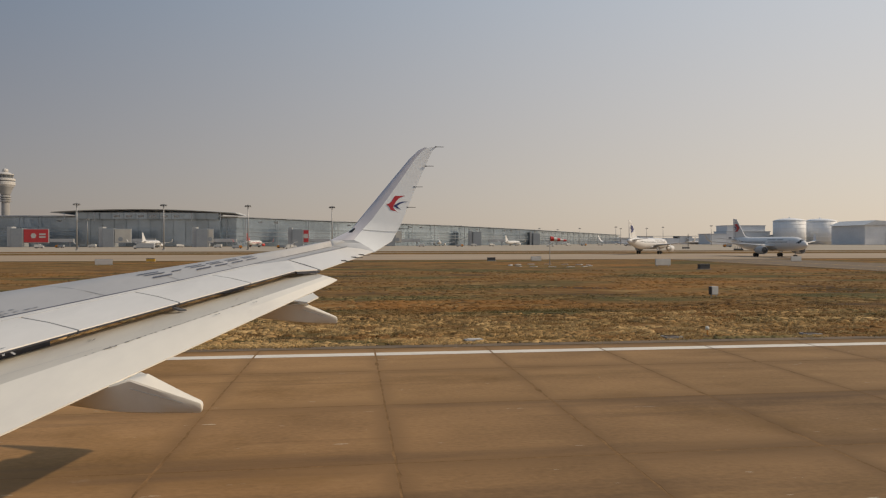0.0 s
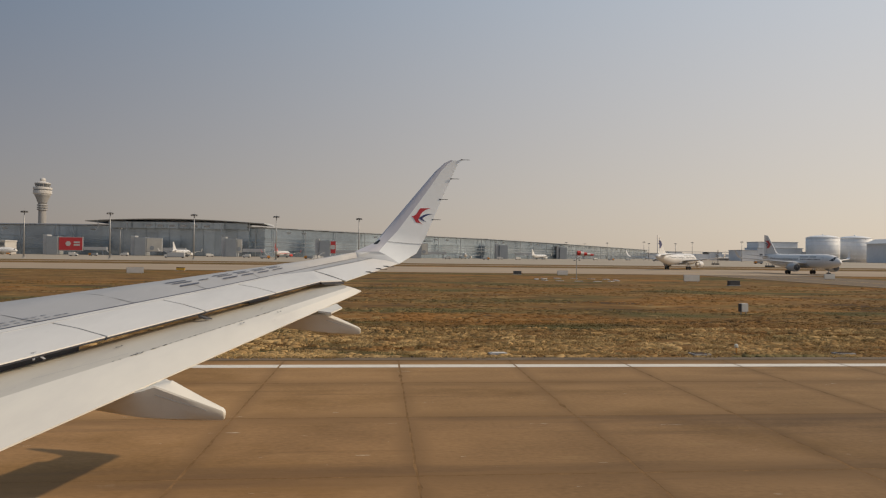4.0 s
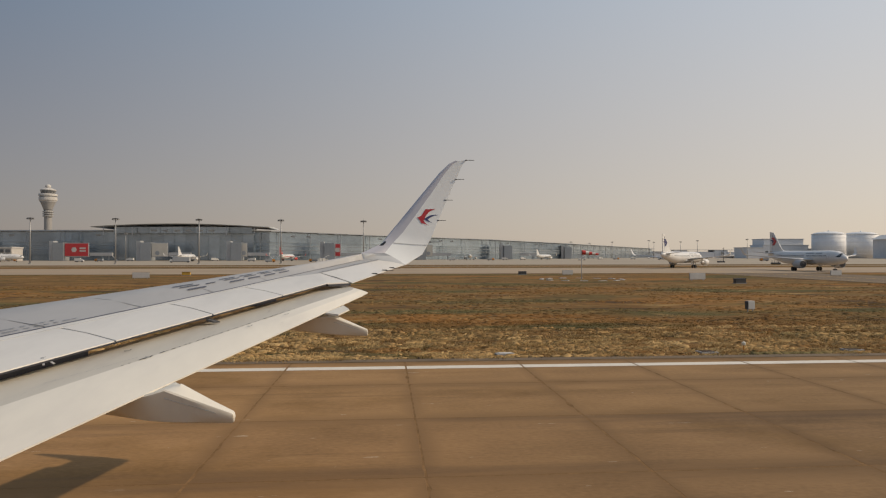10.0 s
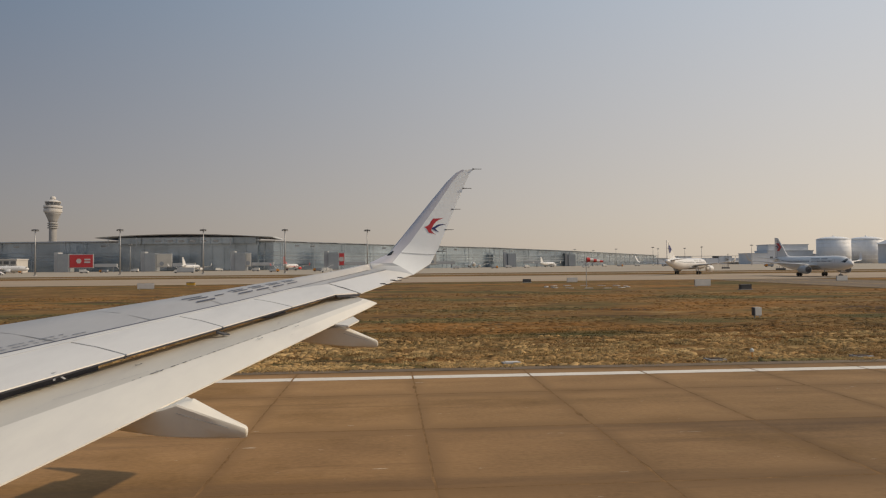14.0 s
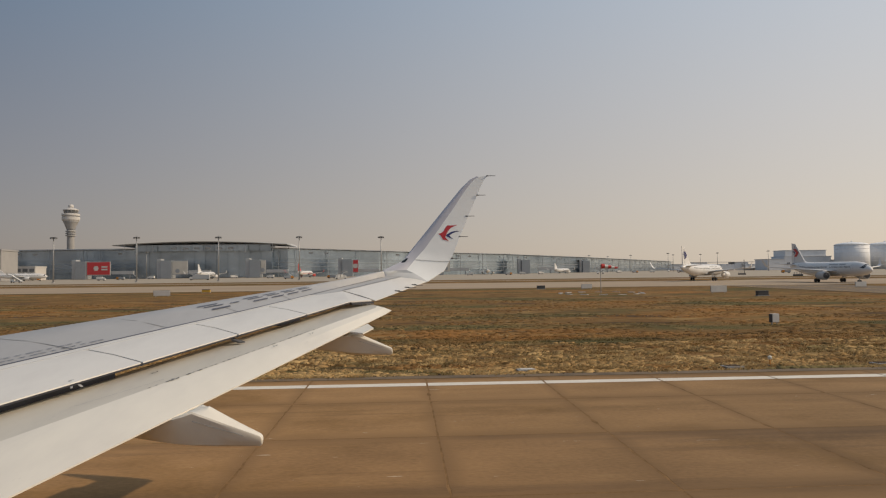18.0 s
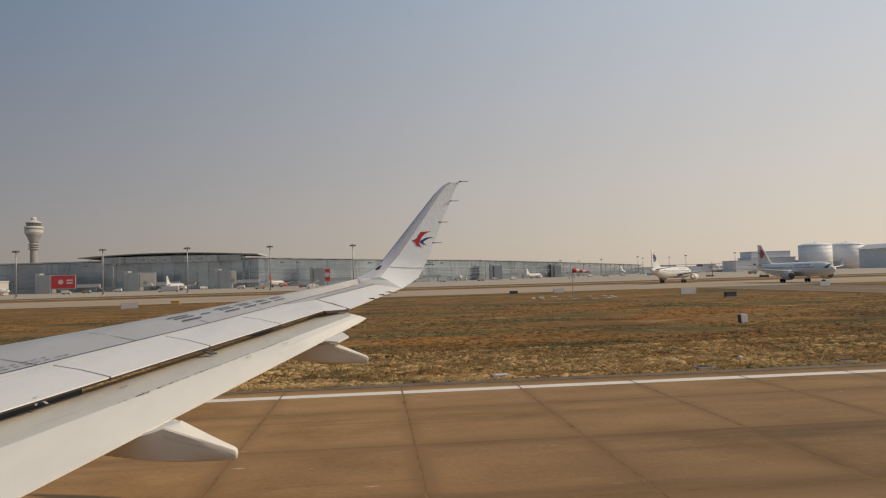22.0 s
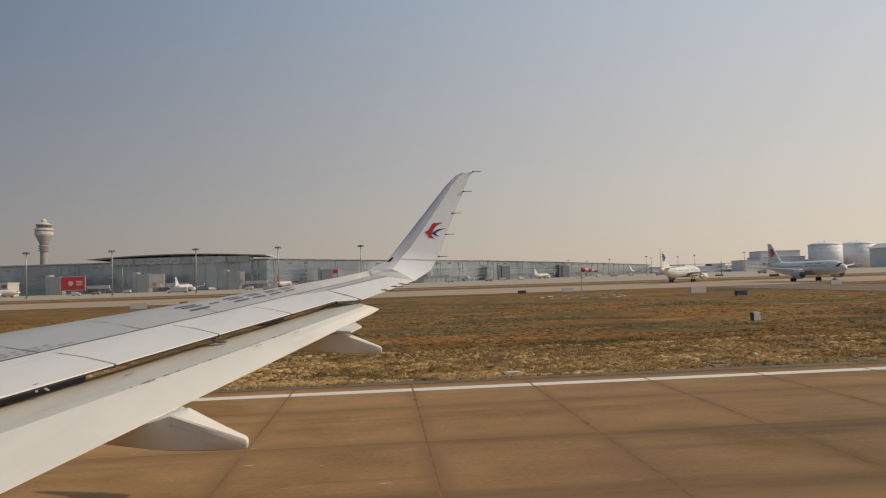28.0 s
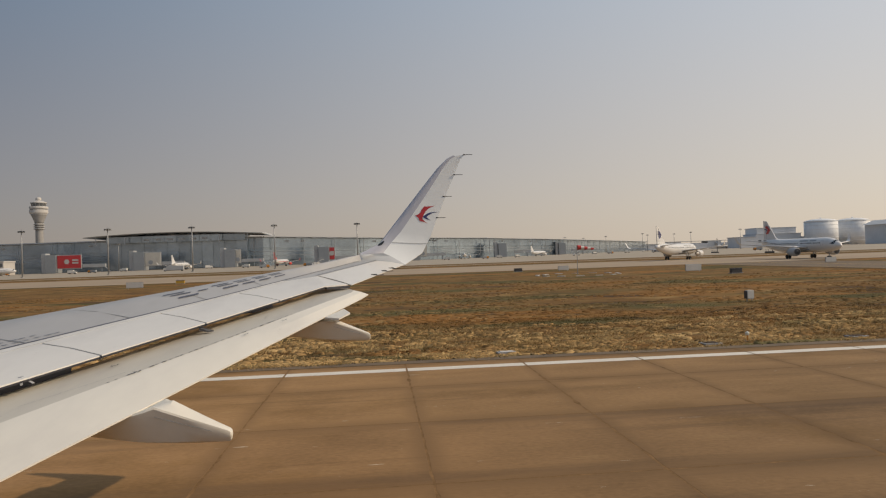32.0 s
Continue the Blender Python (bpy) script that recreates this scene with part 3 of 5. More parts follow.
S_TE = [(0.537, 14.4, 4.192), (0.914, 14.8, 4.417), (1.103, 14.899, 4.749), (1.271, 14.998, 5.146), (1.489, 15.097, 5.651), (1.697, 15.18, 6.112), (1.838, 15.216, 6.42), (1.928, 15.229, 6.511)]
S_IN = [Vector(v).normalized() for v in ((0, -0.1, 1), (0, -0.6, 1), (0.0, -1, 0.35), (0, -1, 0.2), (0, -1, 0.2), (0, -1, 0.2), (0, -1, 0.2), (0, -1, 0.2))]
THICK = (0.09, 0.085, 0.08, 0.07, 0.055, 0.045, 0.035, 0.02)
front, back = [], []
for le, st, te, nrm, th in zip(S_LE, S_ST, S_TE, S_IN, THICK):
    le, st, te = Vector(le), Vector(st), Vector(te)
    fwd = (le - te).normalized()
    front.append([st, st.lerp(le, 0.5) + nrm * th * 0.12, le, le + fwd * th * 0.35 - nrm * th * 0.45, le - nrm * th * 0.9, st - nrm * th * 1.25])
    back.append([st, st.lerp(te, 0.45) + nrm * th * 0.10, te, te - nrm * 0.012, st.lerp(te, 0.45) - nrm * th * 0.9, st - nrm * th * 1.25])
sharklet = part("winglet", loft(back), M_WINGLET, own, "white upswept winglet")
smooth_by_angle(sharklet, 50)
smooth_by_angle(part("leading_edge", loft(front), mat("blue_grey_leading_edge", (0.47, 0.472, 0.53), 0.4, scale=1.0, var=0.06, bump=0.02), sharklet, "blue-grey winglet leading edge"), 50)
# seam across the winglet's foot
foot = []
for u in [k / 12 for k in range(13)]:
    at_u = []
    for k in (1, 2):
        st, te = Vector(S_ST[k]), Vector(S_TE[k])
        mid = st.lerp(te, 0.45) + S_IN[k] * THICK[k] * 0.10
        at_u.append(st.lerp(mid, u / 0.45) if u < 0.45 else mid.lerp(te, (u - 0.45) / 0.55))
    foot.append(at_u[0].lerp(at_u[1], 0.05 + 0.53 * u) + (S_IN[1] + S_IN[2]).normalized() * 0.006)
piece("foot_seam", mesh_of("foot_seam", foot + [p + Vector((0, -0.003, -0.010)) for p in foot], [(k, k + 1, 14 + k, 13 + k) for k in range(12)], M_STEEL), sharklet, "thin seam across the winglet's foot")
# wing skin that runs into the winglet's foot
smooth_by_angle(part("wing_tip", loft([
    [(-0.37, 14.42, 4.418), (-0.25, 14.42, 4.375), (-0.30, 14.44, 4.33), (0.10, 14.44, 4.285), (0.36, 14.35, 4.215), (0.51, 14.33, 4.185), (0.50, 14.33, 4.17), (0.1, 14.4, 4.2), (-0.37, 14.42, 4.3), (-0.5, 14.42, 4.36)],
    [(-0.33, 14.47, 4.43), (-0.12, 14.5, 4.425), (0.104, 14.6, 4.437), (0.25, 14.53, 4.37), (0.42, 14.45, 4.27), (0.537, 14.4, 4.192), (0.53, 14.41, 4.18), (0.1, 14.5, 4.25), (-0.3, 14.5, 4.36), (-0.42, 14.48, 4.39)]]), mat("pale_grey_tip_paint", (0.60, 0.60, 0.595), 0.38, scale=0.8, var=0.06, fine=9.0, bump=0.01), own, "pale grey wing tip panel"), 75)
part("tip_light", prism([(-0.035, 14.72, 4.572), (0.075, 14.73, 4.602), (0.135, 14.745, 4.672), (0.115, 14.745, 4.684), (0.03, 14.735, 4.628)], (0.0, 0.03, 0.012)), M_COCKPIT, own, "small dark glass tip light")
for x, y, zz in ((1.895, 15.229, 6.508), (1.662, 15.163, 6.071), (1.406, 15.097, 5.604), (1.246, 15.014, 5.15), (1.067, 14.892, 4.677)):
    wick((x, y - 0.01, zz), 0.20)
# painted bird emblem on the winglet, as plain curved shapes
def on_winglet(x, z):
    """The point of the winglet's inner face at x and z, a paint's thickness proud."""
    best = None
    for i in range(300):
        t = 2 + i * 3.0 / 300
        k, f = int(t), t - int(t)
        st, te = Vector(S_ST[k]).lerp(Vector(S_ST[k + 1]), f), Vector(S_TE[k]).lerp(Vector(S_TE[k + 1]), f)
        u = (x - st.x) / (te.x - st.x)
        p = st.lerp(te, u)
        if best is None or abs(p.z - z) < best[0]:
            bulge = THICK[k] * 0.10 * (u / 0.45 if u < 0.45 else (1 - u) / 0.55)
            best = (abs(p.z - z), p + S_IN[k].lerp(S_IN[k + 1], f) * (bulge + 0.006))
    return best[1]


def bow(a, b, bend, n=7):
    """Points from a to b on a shallow arc; bend is its height over the chord."""
    d = Vector((b[0] - a[0], b[1] - a[1]))
    return [Vector(a) + d * (k / n) + Vector((-d.y, d.x)) * bend * math.sin(math.pi * k / n) for k in range(n)]


def emblem(name, outline, cut, material, label):
    """Flat paint: strips between an outer and an inner edge that run from tip to tip."""
    outer, inner = outline[:cut], outline[cut:][::-1]
    pts = [on_winglet(p.x, p.y) for p in outer + inner]
    n = len(outer)
    return piece(name, mesh_of(name, pts, [(k, k + 1, n + k + 1, n + k) for k in range(n - 1)], material), sharklet, label)


TIP_HI, TIP_LO, BEAK = (1.252, 5.412), (1.075, 5.020), (0.800, 5.215)
outer = bow(TIP_HI, (1.00, 5.395), 0.03) + bow((1.00, 5.395), (0.915, 5.268), -0.05) + bow((0.915, 5.268), BEAK, 0.10) + bow(BEAK, (0.895, 5.085), 0.10) + bow((0.895, 5.085), TIP_LO, 0.08) + [Vector(TIP_LO)]
inner = bow(TIP_LO, (0.950, 5.140), 0.06, 17) + bow((0.950, 5.140), TIP_HI, 0.15, 18) + [Vector(TIP_HI)]
emblem("red_emblem", outer + inner, len(outer), M_RED, "red wing of the painted emblem")
TIP_UP, TIP_DOWN = (1.300, 5.268), (1.165, 5.088)
outer = bow(TIP_UP, (0.955, 5.172), -0.12, 8) + bow((0.955, 5.172), TIP_DOWN, -0.06, 8) + [Vector(TIP_DOWN)]
inner = bow(TIP_DOWN, (1.040, 5.172), 0.10, 8) + bow((1.040, 5.172), TIP_UP, 0.09, 8) + [Vector(TIP_UP)]
emblem("blue_emblem", outer + inner, len(outer), M_NAVY, "navy wing of the painted emblem")

# registration on the wing, as plain bars of its size
for y0, y1, kind in ((9.80, 10.12, 0), (10.22, 10.40, 1), (10.58, 10.88, 0), (10.97, 11.24, 0), (11.34, 11.60, 0), (11.69, 11.95, 0)):
    def on_skin(f, y):
        x0, x1 = along(PANEL_LINE, y), along(CREST, y)
        return (x0 + (x1 - x0) * f, y, skin(y) + (0.0985 + 0.163 * f if f < 0.5 else 0.18 + 0.07 * (f - 0.5)) + 0.010)
    spans = ((0.33, 0.395), (0.51, 0.565), (0.66, 0.715)) if kind == 0 else ((0.49, 0.545),)
    for f0, f1 in spans:
        me = mesh_of("marking_bar", [on_skin(f0, y0), on_skin(f0, y1), on_skin(f1, y1 + 0.04), on_skin(f1, y0 + 0.04)], [(0, 1, 2, 3)], M_LINE_BLUE)
        piece("marking_bar", me, own, "dark painted bar")
for row in range(2):
    for k in range(14 - 5 * row):
        y0 = 6.6 + 0.105 * k + 0.35 * row
        y1 = y0 + 0.06 + 0.03 * (k % 3 == 0)
        off = -0.075 - 0.075 * row
        q = [(along(PANEL_LINE, y) + off + d, y, skin(y) + 0.0985 - 0.17 * off + 0.008) for y, d in ((y0, -0.008), (y1, -0.008), (y1, 0.008), (y0, 0.008))]
        piece("small_marking", mesh_of("small_marking", q, [(0, 1, 2, 3)], M_LINE_BLUE), own, "row of small dark stencil bars")


# flap track fairings
def fairing(yc, tip, tip_low, top_out, rise, low):
    """A canoe-shaped fairing: crowned top, sides drawn in below, blunt sloped tail."""
    tx, tz = tip
    rings = []

    def section(x, w, zc, zs, zb):
        top = [(1.0, zs - 0.012), (0.96, zs + 0.004), (0.5, zs + (zc - zs) * 0.62), (0.08, zc)]
        under = [(0.78, zs * 0.5 + zb * 0.5), (0.50, zb + 0.02), (0.25, zb + 0.004)]
        near = [(x, yc - w * a, z) for a, z in top]
        away = [(x, yc + w * a, z) for a, z in reversed(top)]
        return near + away + [(x, yc + w * a, z) for a, z in under] + [(x, yc, zb)] + [(x, yc - w * a, z) for a, z in reversed(under)]

    for f, w in ((0.0, 0.050), (0.25, 0.092), (0.5, 0.132), (0.62, 0.150), (0.70, 0.162), (0.76, 0.170), (0.88, 0.186), (1.0, 0.20)):
        x = tx + (top_out[0] - tx) * f
        zs = tz - 0.006 + (top_out[1] - tz) * min(f, 0.80) + rise * 0.62 * min(f, 0.80)
        zc = zs + 0.008 + rise * 0.5 * f
        if rise > 0.05 and f > 0.62:   # tucked in below the flap
            zc = top_out[1] + 0.28 * rise - 0.20 * (f - 0.62)
        if rise > 0.05 and f > 0.76:
            zs = top_out[1] + 0.001 - 0.16 * (f - 0.87)
            zc = zs - 0.002
        zb = tip_low + (low[0][1] - tip_low) * f ** 2.2
        rings.append(section(x, w, zc, zs, zb))
    # rounded tail end
    rings.insert(0, section(tx + 0.016, 0.041, tz - 0.016, tz - 0.020, tip_low + 0.010))
    rings.insert(0, section(tx + 0.024, 0.024, tz - 0.034, tz - 0.038, tip_low + 0.026))
    for x, zb in low[1:]:
        rings.append(section(x, 0.21, top_out[1] - 0.05, top_out[1] - 0.06, zb))
    ob = part("track_fairing", loft(rings), M_FLAP, own, "white canoe-shaped flap track fairing")
    smooth_by_angle(ob, 28)
    line = [Vector(r[0]).lerp(Vector(r[-1]), 0.42) + Vector((0, -0.004, 0)) for r in rings[3:8]]
    line = [Vector(rings[2][0]).lerp(Vector(rings[2][-1]), 0.9) * 0.3 + line[0] * 0.7] + line
    n = len(line)
    me = mesh_of("panel_seam", line + [p + Vector((0, -0.001, -0.005)) for p in line], [(k, k + 1, n + k + 1, n + k) for k in range(n - 1)], M_STEEL)
    piece("panel_seam", me, ob)
    return ob


fairing(6.15, (-1.228, 3.005), 2.905, (-1.93, 3.215), 0.17, [(-1.93, 2.946), (-2.12, 2.980), (-2.35, 3.02), (-3.0, 3.14)])
fairing(9.97, (-0.157, 3.320), 3.218, (-0.76, 3.555), 0.03, [(-0.76, 3.256), (-0.98, 3.282), (-1.30, 3.325), (-2.1, 3.46)])
fairing(3.2, (-2.4, 2.74), 2.62, (-2.9, 2.94), 0.08, [(-2.8, 2.62), (-3.2, 2.66), (-3.5, 2.7), (-4.1, 2.85)])

# fuselage beside the camera and the wheels that carry it
fus = [(0.1, -22.0), (0.9, -21.4), (1.5, -20.2), (1.85, -18.0), (1.95, -15.5), (1.95, 6.5), (1.7, 10.5), (1.0, 14.5), (0.3, 17.0)]
part("fuselage", lathe(fus, 36, (0, -2.75, 3.75), "X"), M_WING, own, "white rounded fuselage", True)
for gear_x in (-4.6,):
    for yy in (1.0, -6.5):
        leg = part("landing_gear", lathe([(0.12, 0.55), (0.12, 2.2), (0.16, 3.1)], 12, (gear_x, yy, 0)), M_STEEL, own, "steel main landing gear leg", True)
        for dy in (-0.45, 0.45):
            part("wheel", lathe([(0.3, -0.2), (0.5, -0.19), (0.58, -0.12), (0.58, 0.12), (0.5, 0.19), (0.3, 0.2)], 20, (gear_x, yy + dy, 0.58 + 0.05), "Y"), M_RUBBER, leg, "black rubber tyre", True)
nose = part("landing_gear", lathe([(0.08, 0.4), (0.09, 2.4)], 10, (-17.0, -2.75, 0)), M_STEEL, own, "steel nose landing gear leg", True)
for dy in (-0.25, 0.25):
    part("wheel", lathe([(0.2, -0.1), (0.36, -0.09), (0.39, -0.05), (0.39, 0.05), (0.36, 0.09), (0.2, 0.1)], 18, (-17.0, -2.75 + dy, 0.44), "Y"), M_RUBBER, nose, "black rubber tyre", True)


# ---- terminal ----
def ground_at(way, y):
    """x on the ground at a distance y out, on a bearing in degrees aft of straight out."""
    return y * math.tan(radians(way))


terminal = thing("terminal_building", "long grey glass airport terminal with a raised curved roof", "building", at=pose(-190, 690, 0))
T0 = Vector((-190, 690, 0))
PLAN = ((-620, 735, 27.0), (-480, 705, 29.2), (-300, 690, 29.6), (-113, 690, 29.3), (-25, 730, 26.9), (126, 830, 24.6), (266, 980, 22.4), (575, 1450, 20.3))


def terminal_part(name, bm, material, label=""):
    for v in bm.verts:
        v.co -= T0
    return part(name, bm, material, terminal, label)


for (x0, y0, h0), (x1, y1, h1) in zip(PLAN, PLAN[1:]):
    a, b = Vector((x0, y0, 0)), Vector((x1, y1, 0))
    way = (b - a).normalized()
    back = Vector((-way.y, way.x, 0))
    length = (b - a).length
    n = max(2, round(length / 17.0))
    for k in range(n):
        p, q = a.lerp(b, k / n), a.lerp(b, (k + 1) / n)
        hp, hq = h0 + (h1 - h0) * k / n, h0 + (h1 - h0) * (k + 1) / n
        # ground floor, glass storey and clerestory step back a little
        low, mid = 6.0, 0.62
        material = M_FACADE_DARK if k % 4 == 2 else M_FACADE
        ring = lambda o, z0, z1a, z1b: [p + back * o + Vector((0, 0, z0)), q + back * o + Vector((0, 0, z0)), q + back * o + Vector((0, 0, z1b)), p + back * o + Vector((0, 0, z1a))]
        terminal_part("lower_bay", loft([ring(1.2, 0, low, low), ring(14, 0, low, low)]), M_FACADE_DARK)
        terminal_part("glass_bay", loft([ring(0, low, hp * mid, hq * mid), ring(14, low, hp * mid, hq * mid)]), material)
        terminal_part("upper_bay", loft([ring(0.8, hp * mid, hp - 1.6, hq - 1.6), ring(14, hp * mid, hp - 1.6, hq - 1.6)]), M_FACADE)
        terminal_part("roof", loft([ring(-4.5, hp - 1.3, hp - 0.3, hq - 0.3), ring(40, hp - 0.6, hp + 0.6, hq + 0.6)]), M_ROOF, "grey metal roof with deep eaves")
        terminal_part("ledge", loft([[v + Vector((0, 0, dz)) for v, dz in ((p - back * 1.2, hp * mid - 0.5), (q - back * 1.2, hq * mid - 0.5), (q - back * 1.2, hq * mid + 0.3), (p - back * 1.2, hp * mid + 0.3))],
                                     [v + Vector((0, 0, dz)) for v, dz in ((p + back, hp * mid - 0.5), (q + back, hq * mid - 0.5), (q + back, hq * mid + 0.3), (p + back, hp * mid + 0.3))]]), M_FACADE)
        for f, dz in ((0.0, 0.34), (0.0, 0.48)):
            za, zb = hp * dz, hq * dz
            terminal_part("transom", loft([[p - back * o + Vector((0, 0, za)), q - back * o + Vector((0, 0, zb)), q - back * o + Vector((0, 0, zb + 0.45)), p - back * o + Vector((0, 0, za + 0.45))] for o in (0.35, 0.0)]), M_BLOCK)
        if k % 2 == 0:
            c = p.lerp(q, 0.5) - back * 3.2
            w = way * 0.18
            terminal_part("column", loft([[c - w, c + w, c + w + Vector((0, 0, hp - 1.35)), c - w + Vector((0, 0, hp - 1.35))], [v + back * 0.56 for v in (c - w, c + w, c + w + Vector((0, 0, hp - 1.35)), c - w + Vector((0, 0, hp - 1.35)))]]), M_BLOCK, "slender grey column")
        if k % 5 in (1, 2):
            c = p.lerp(q, 0.35) + back * 0.55
            terminal_part("skylight", loft([[c + way * o + back * d + Vector((0, 0, hp * 0.80 + dz)) for o, dz in ((0, 0), (4.2, 0), (4.2, 1.5), (0, 1.5))] for d in (0.0, 0.4)]), M_FIN, "pale clerestory window")

# raised central hall with its sweeping roof
hall = []
for k in range(13):
    f = k / 12
    x = -273 + 163 * f
    top = 32.3 + 2.9 * math.sin(math.pi * min(1, f * 1.03)) ** 0.9 if 0 < f < 1 else 32.2
    hall.append([(x, 668, top - 0.9), (x, 667, top - 0.35), (x, 690, top + 0.6), (x, 730, top + 0.2), (x, 730, top - 1.2), (x, 690, top - 0.9)])
terminal_part("hall_roof", loft(hall), M_ROOF, "long curved grey roof over the central hall")
for k in range(12):
    x = -255 + 128 * k / 12
    terminal_part("hall_glass", box(x, x + 10.4, 676, 700, 26.0, 31.9), M_FACADE)
    terminal_part("hall_front", box(x, x + 10.4, 684, 690, 0.5, 26.2), M_FACADE)
    if 3 <= k <= 8:
        terminal_part("clerestory_light", box(x + 2, x + 7, 675.3, 676, 27.6, 29.4), M_FIN, "pale clerestory window")
for x in (-262, -236, -150, -124):
    terminal_part("roof_strut", box(x - 0.3, x + 0.3, 669, 669.6, 24.0, 31.8), M_FIN)


def boarding_node(way, y, poster, wide=13.0):
    """A grey bridge tower with a poster wall, a raised walkway and a drive column."""
    x = ground_at(way, y)
    ob = thing("boarding_bridge", "grey boarding bridge tower with a large poster beside the terminal", "boarding bridge", "boarding bridges", at=pose(x, y, 0))
    part("tower", box(-9, 1, 0, 12, 0, 16.5, 0.3), M_BLOCK, ob)
    part("core", box(-13, -9.3, 3, 12, 0, 18.0, 0.2), M_FIN, ob)
    if poster:
        frame_ = part("poster_frame", box(1.2, 1.2 + wide + 1.0, 1.0, 2.0, 3.6, 16.2, 0.1), M_FIN, ob, "pale poster frame")
        part("poster", box(1.7, 1.7 + wide, 0.7, 1.0, 4.3, 15.6), poster, frame_, "large printed poster")
        if poster is M_AD_RED:
            bm = lathe([(2.4, 0.0), (2.4, 0.12)], 6, (1.7 + wide * 0.4, 0.5, 10.0), "Y")
            part("poster_shape", bm, M_WHITE_WALL, frame_, "white six-sided shape")
            for i in range(2):
                part("poster_bar", box(1.7 + wide * 0.64, 1.7 + wide * 0.9, 0.55, 0.68, 8.2 + i * 2.4, 9.6 + i * 2.4), M_WHITE_WALL, frame_, "white bar")
        else:
            part("poster_shape", lathe([(0.6, 0), (2.0, 0.02), (2.0, 0.1), (0.6, 0.12)], 10, (1.7 + wide * 0.35, 0.55, 7.0), "Y"), M_BLOCK, frame_, "dim printed shape")
    part("walkway", box(wide + 2.4, wide + 22, 2.5, 5.5, 4.4, 7.4, 0.2), M_FIN, ob)
    part("drive_column", box(wide + 18, wide + 19.2, 3.4, 4.6, 0, 4.4, 0.1), M_BLOCK, ob)
    part("stair", prism([(wide + 22, 3, 4.4), (wide + 22, 3, 4.0), (wide + 26, 3, 0.0), (wide + 26.6, 3, 0.0)], (0, 1.6, 0)), M_FIN, ob)
    return ob


for way, y, ad, wide in ((-24.05, 645, M_AD_RED, 20.0), (-18.19, 640, M_AD_PALE, 13.0), (-11.55, 640, M_AD_PALE, 3.5), (-4.21, 665, M_AD_RED, 4.5), (-30.27, 655, M_AD_PALE, 13.0), (10.45, 815, None, 8.0), (3.3, 735, M_AD_PALE, 6.0), (15.27, 955, None, 8.0)):
    boarding_node(way, y, ad, wide)

# lower concourse past the terminal's far end
annex = thing("concourse_building", "low grey concourse beyond the terminal's end", "building", at=pose(700, 1480, 0))
for k in range(9):
    part("bay", box(-150 + 40 * k, -111 + 40 * k, 0, 30, 0, 13 - 0.35 * k, 0.3), M_FAR, annex)
    part("roof", box(-152 + 40 * k, -110 + 40 * k, -2, 32, 13 - 0.35 * k, 14.2 - 0.35 * k), M_FAR_ROOF, annex)


# ---- masts ----
def build_mast(h=25.0):
    ob = thing("light_mast", "tall slender steel apron light mast with a ring of floodlights", "light mast", "apron light masts")
    part("foot", lathe([(0.9, 0), (0.9, 0.5), (0.5, 0.6)], 12), M_GREY_WALL, ob)
    part("pole", lathe([(0.42, 0.5), (0.3, h * 0.6), (0.2, h)], 12), M_STEEL, ob, "", True)
    head = part("ring", lathe([(0.3, h - 0.9), (1.7, h - 0.55), (1.75, h - 0.3), (0.4, h - 0.1)], 14), M_METAL_DARK, ob, "dark lamp ring")
    for k in range(8):
        a = math.pi * k / 4
        part("floodlight", box(1.55 * math.cos(a) - 0.3, 1.55 * math.cos(a) + 0.3, 1.55 * math.sin(a) - 0.3, 1.55 * math.sin(a) + 0.3, h - 1.1, h - 0.55, 0.05), M_STEEL, head)
    part("finial", lathe([(0.05, h), (0.03, h + 1.2)], 6), M_STEEL, ob)
    return ob


mast = build_mast()
mast.matrix_basis = pose(ground_at(-26.06, 385), 385, 0)
for way, y in ((-20.56, 388), (-14.65, 392), (-8.4, 396), (-1.77, 404), (-30.99, 384), (7.98, 900), (11.6, 960), (15.27, 1000), (16.75, 1100), (18.53, 1000), (21.37, 900), (21.75, 1000), (23.75, 980), (24.99, 900), (28.54, 820), (-7.15, 760), (-19.87, 640)):
    copy_thing(mast, pose(ground_at(way, y), y, 0, 0, 0, 7 * way))


# ---- airliners ----
def aerofoil(y, x, chord, z, th):
    """Section ring at span y: leading edge at x, aft along +x."""
    return [(x, y, z), (x + chord * 0.12, y, z + th * 0.8), (x + chord * 0.4, y, z + th), (x + chord, y, z + 0.02), (x + chord * 0.4, y, z - th * 0.6), (x + chord * 0.12, y, z - th * 0.5)]


FUS = [(0.05, 0), (0.50, 0.30), (0.98, 1.0), (1.42, 2.1), (1.80, 3.8), (1.98, 6.0), (1.98, 26.0), (1.86, 29.0), (1.38, 33.0), (0.78, 36.2), (0.28, 37.6)]


def hull(x, angle, out=0.0):
    """A point on the fuselage's skin; the angle is measured up from the side, in degrees."""
    for (r0, x0), (r1, x1) in zip(FUS, FUS[1:]):
        if x <= x1:
            r = r0 + (r1 - r0) * (x - x0) / (x1 - x0)
            break
    mid = 3.75 + (max(0, x - 26) * 0.085) - max(0, 4 - x) * 0.09
    a = radians(angle)
    return Vector((x, (r + out) * math.cos(a), mid + (r + out) * math.sin(a)))


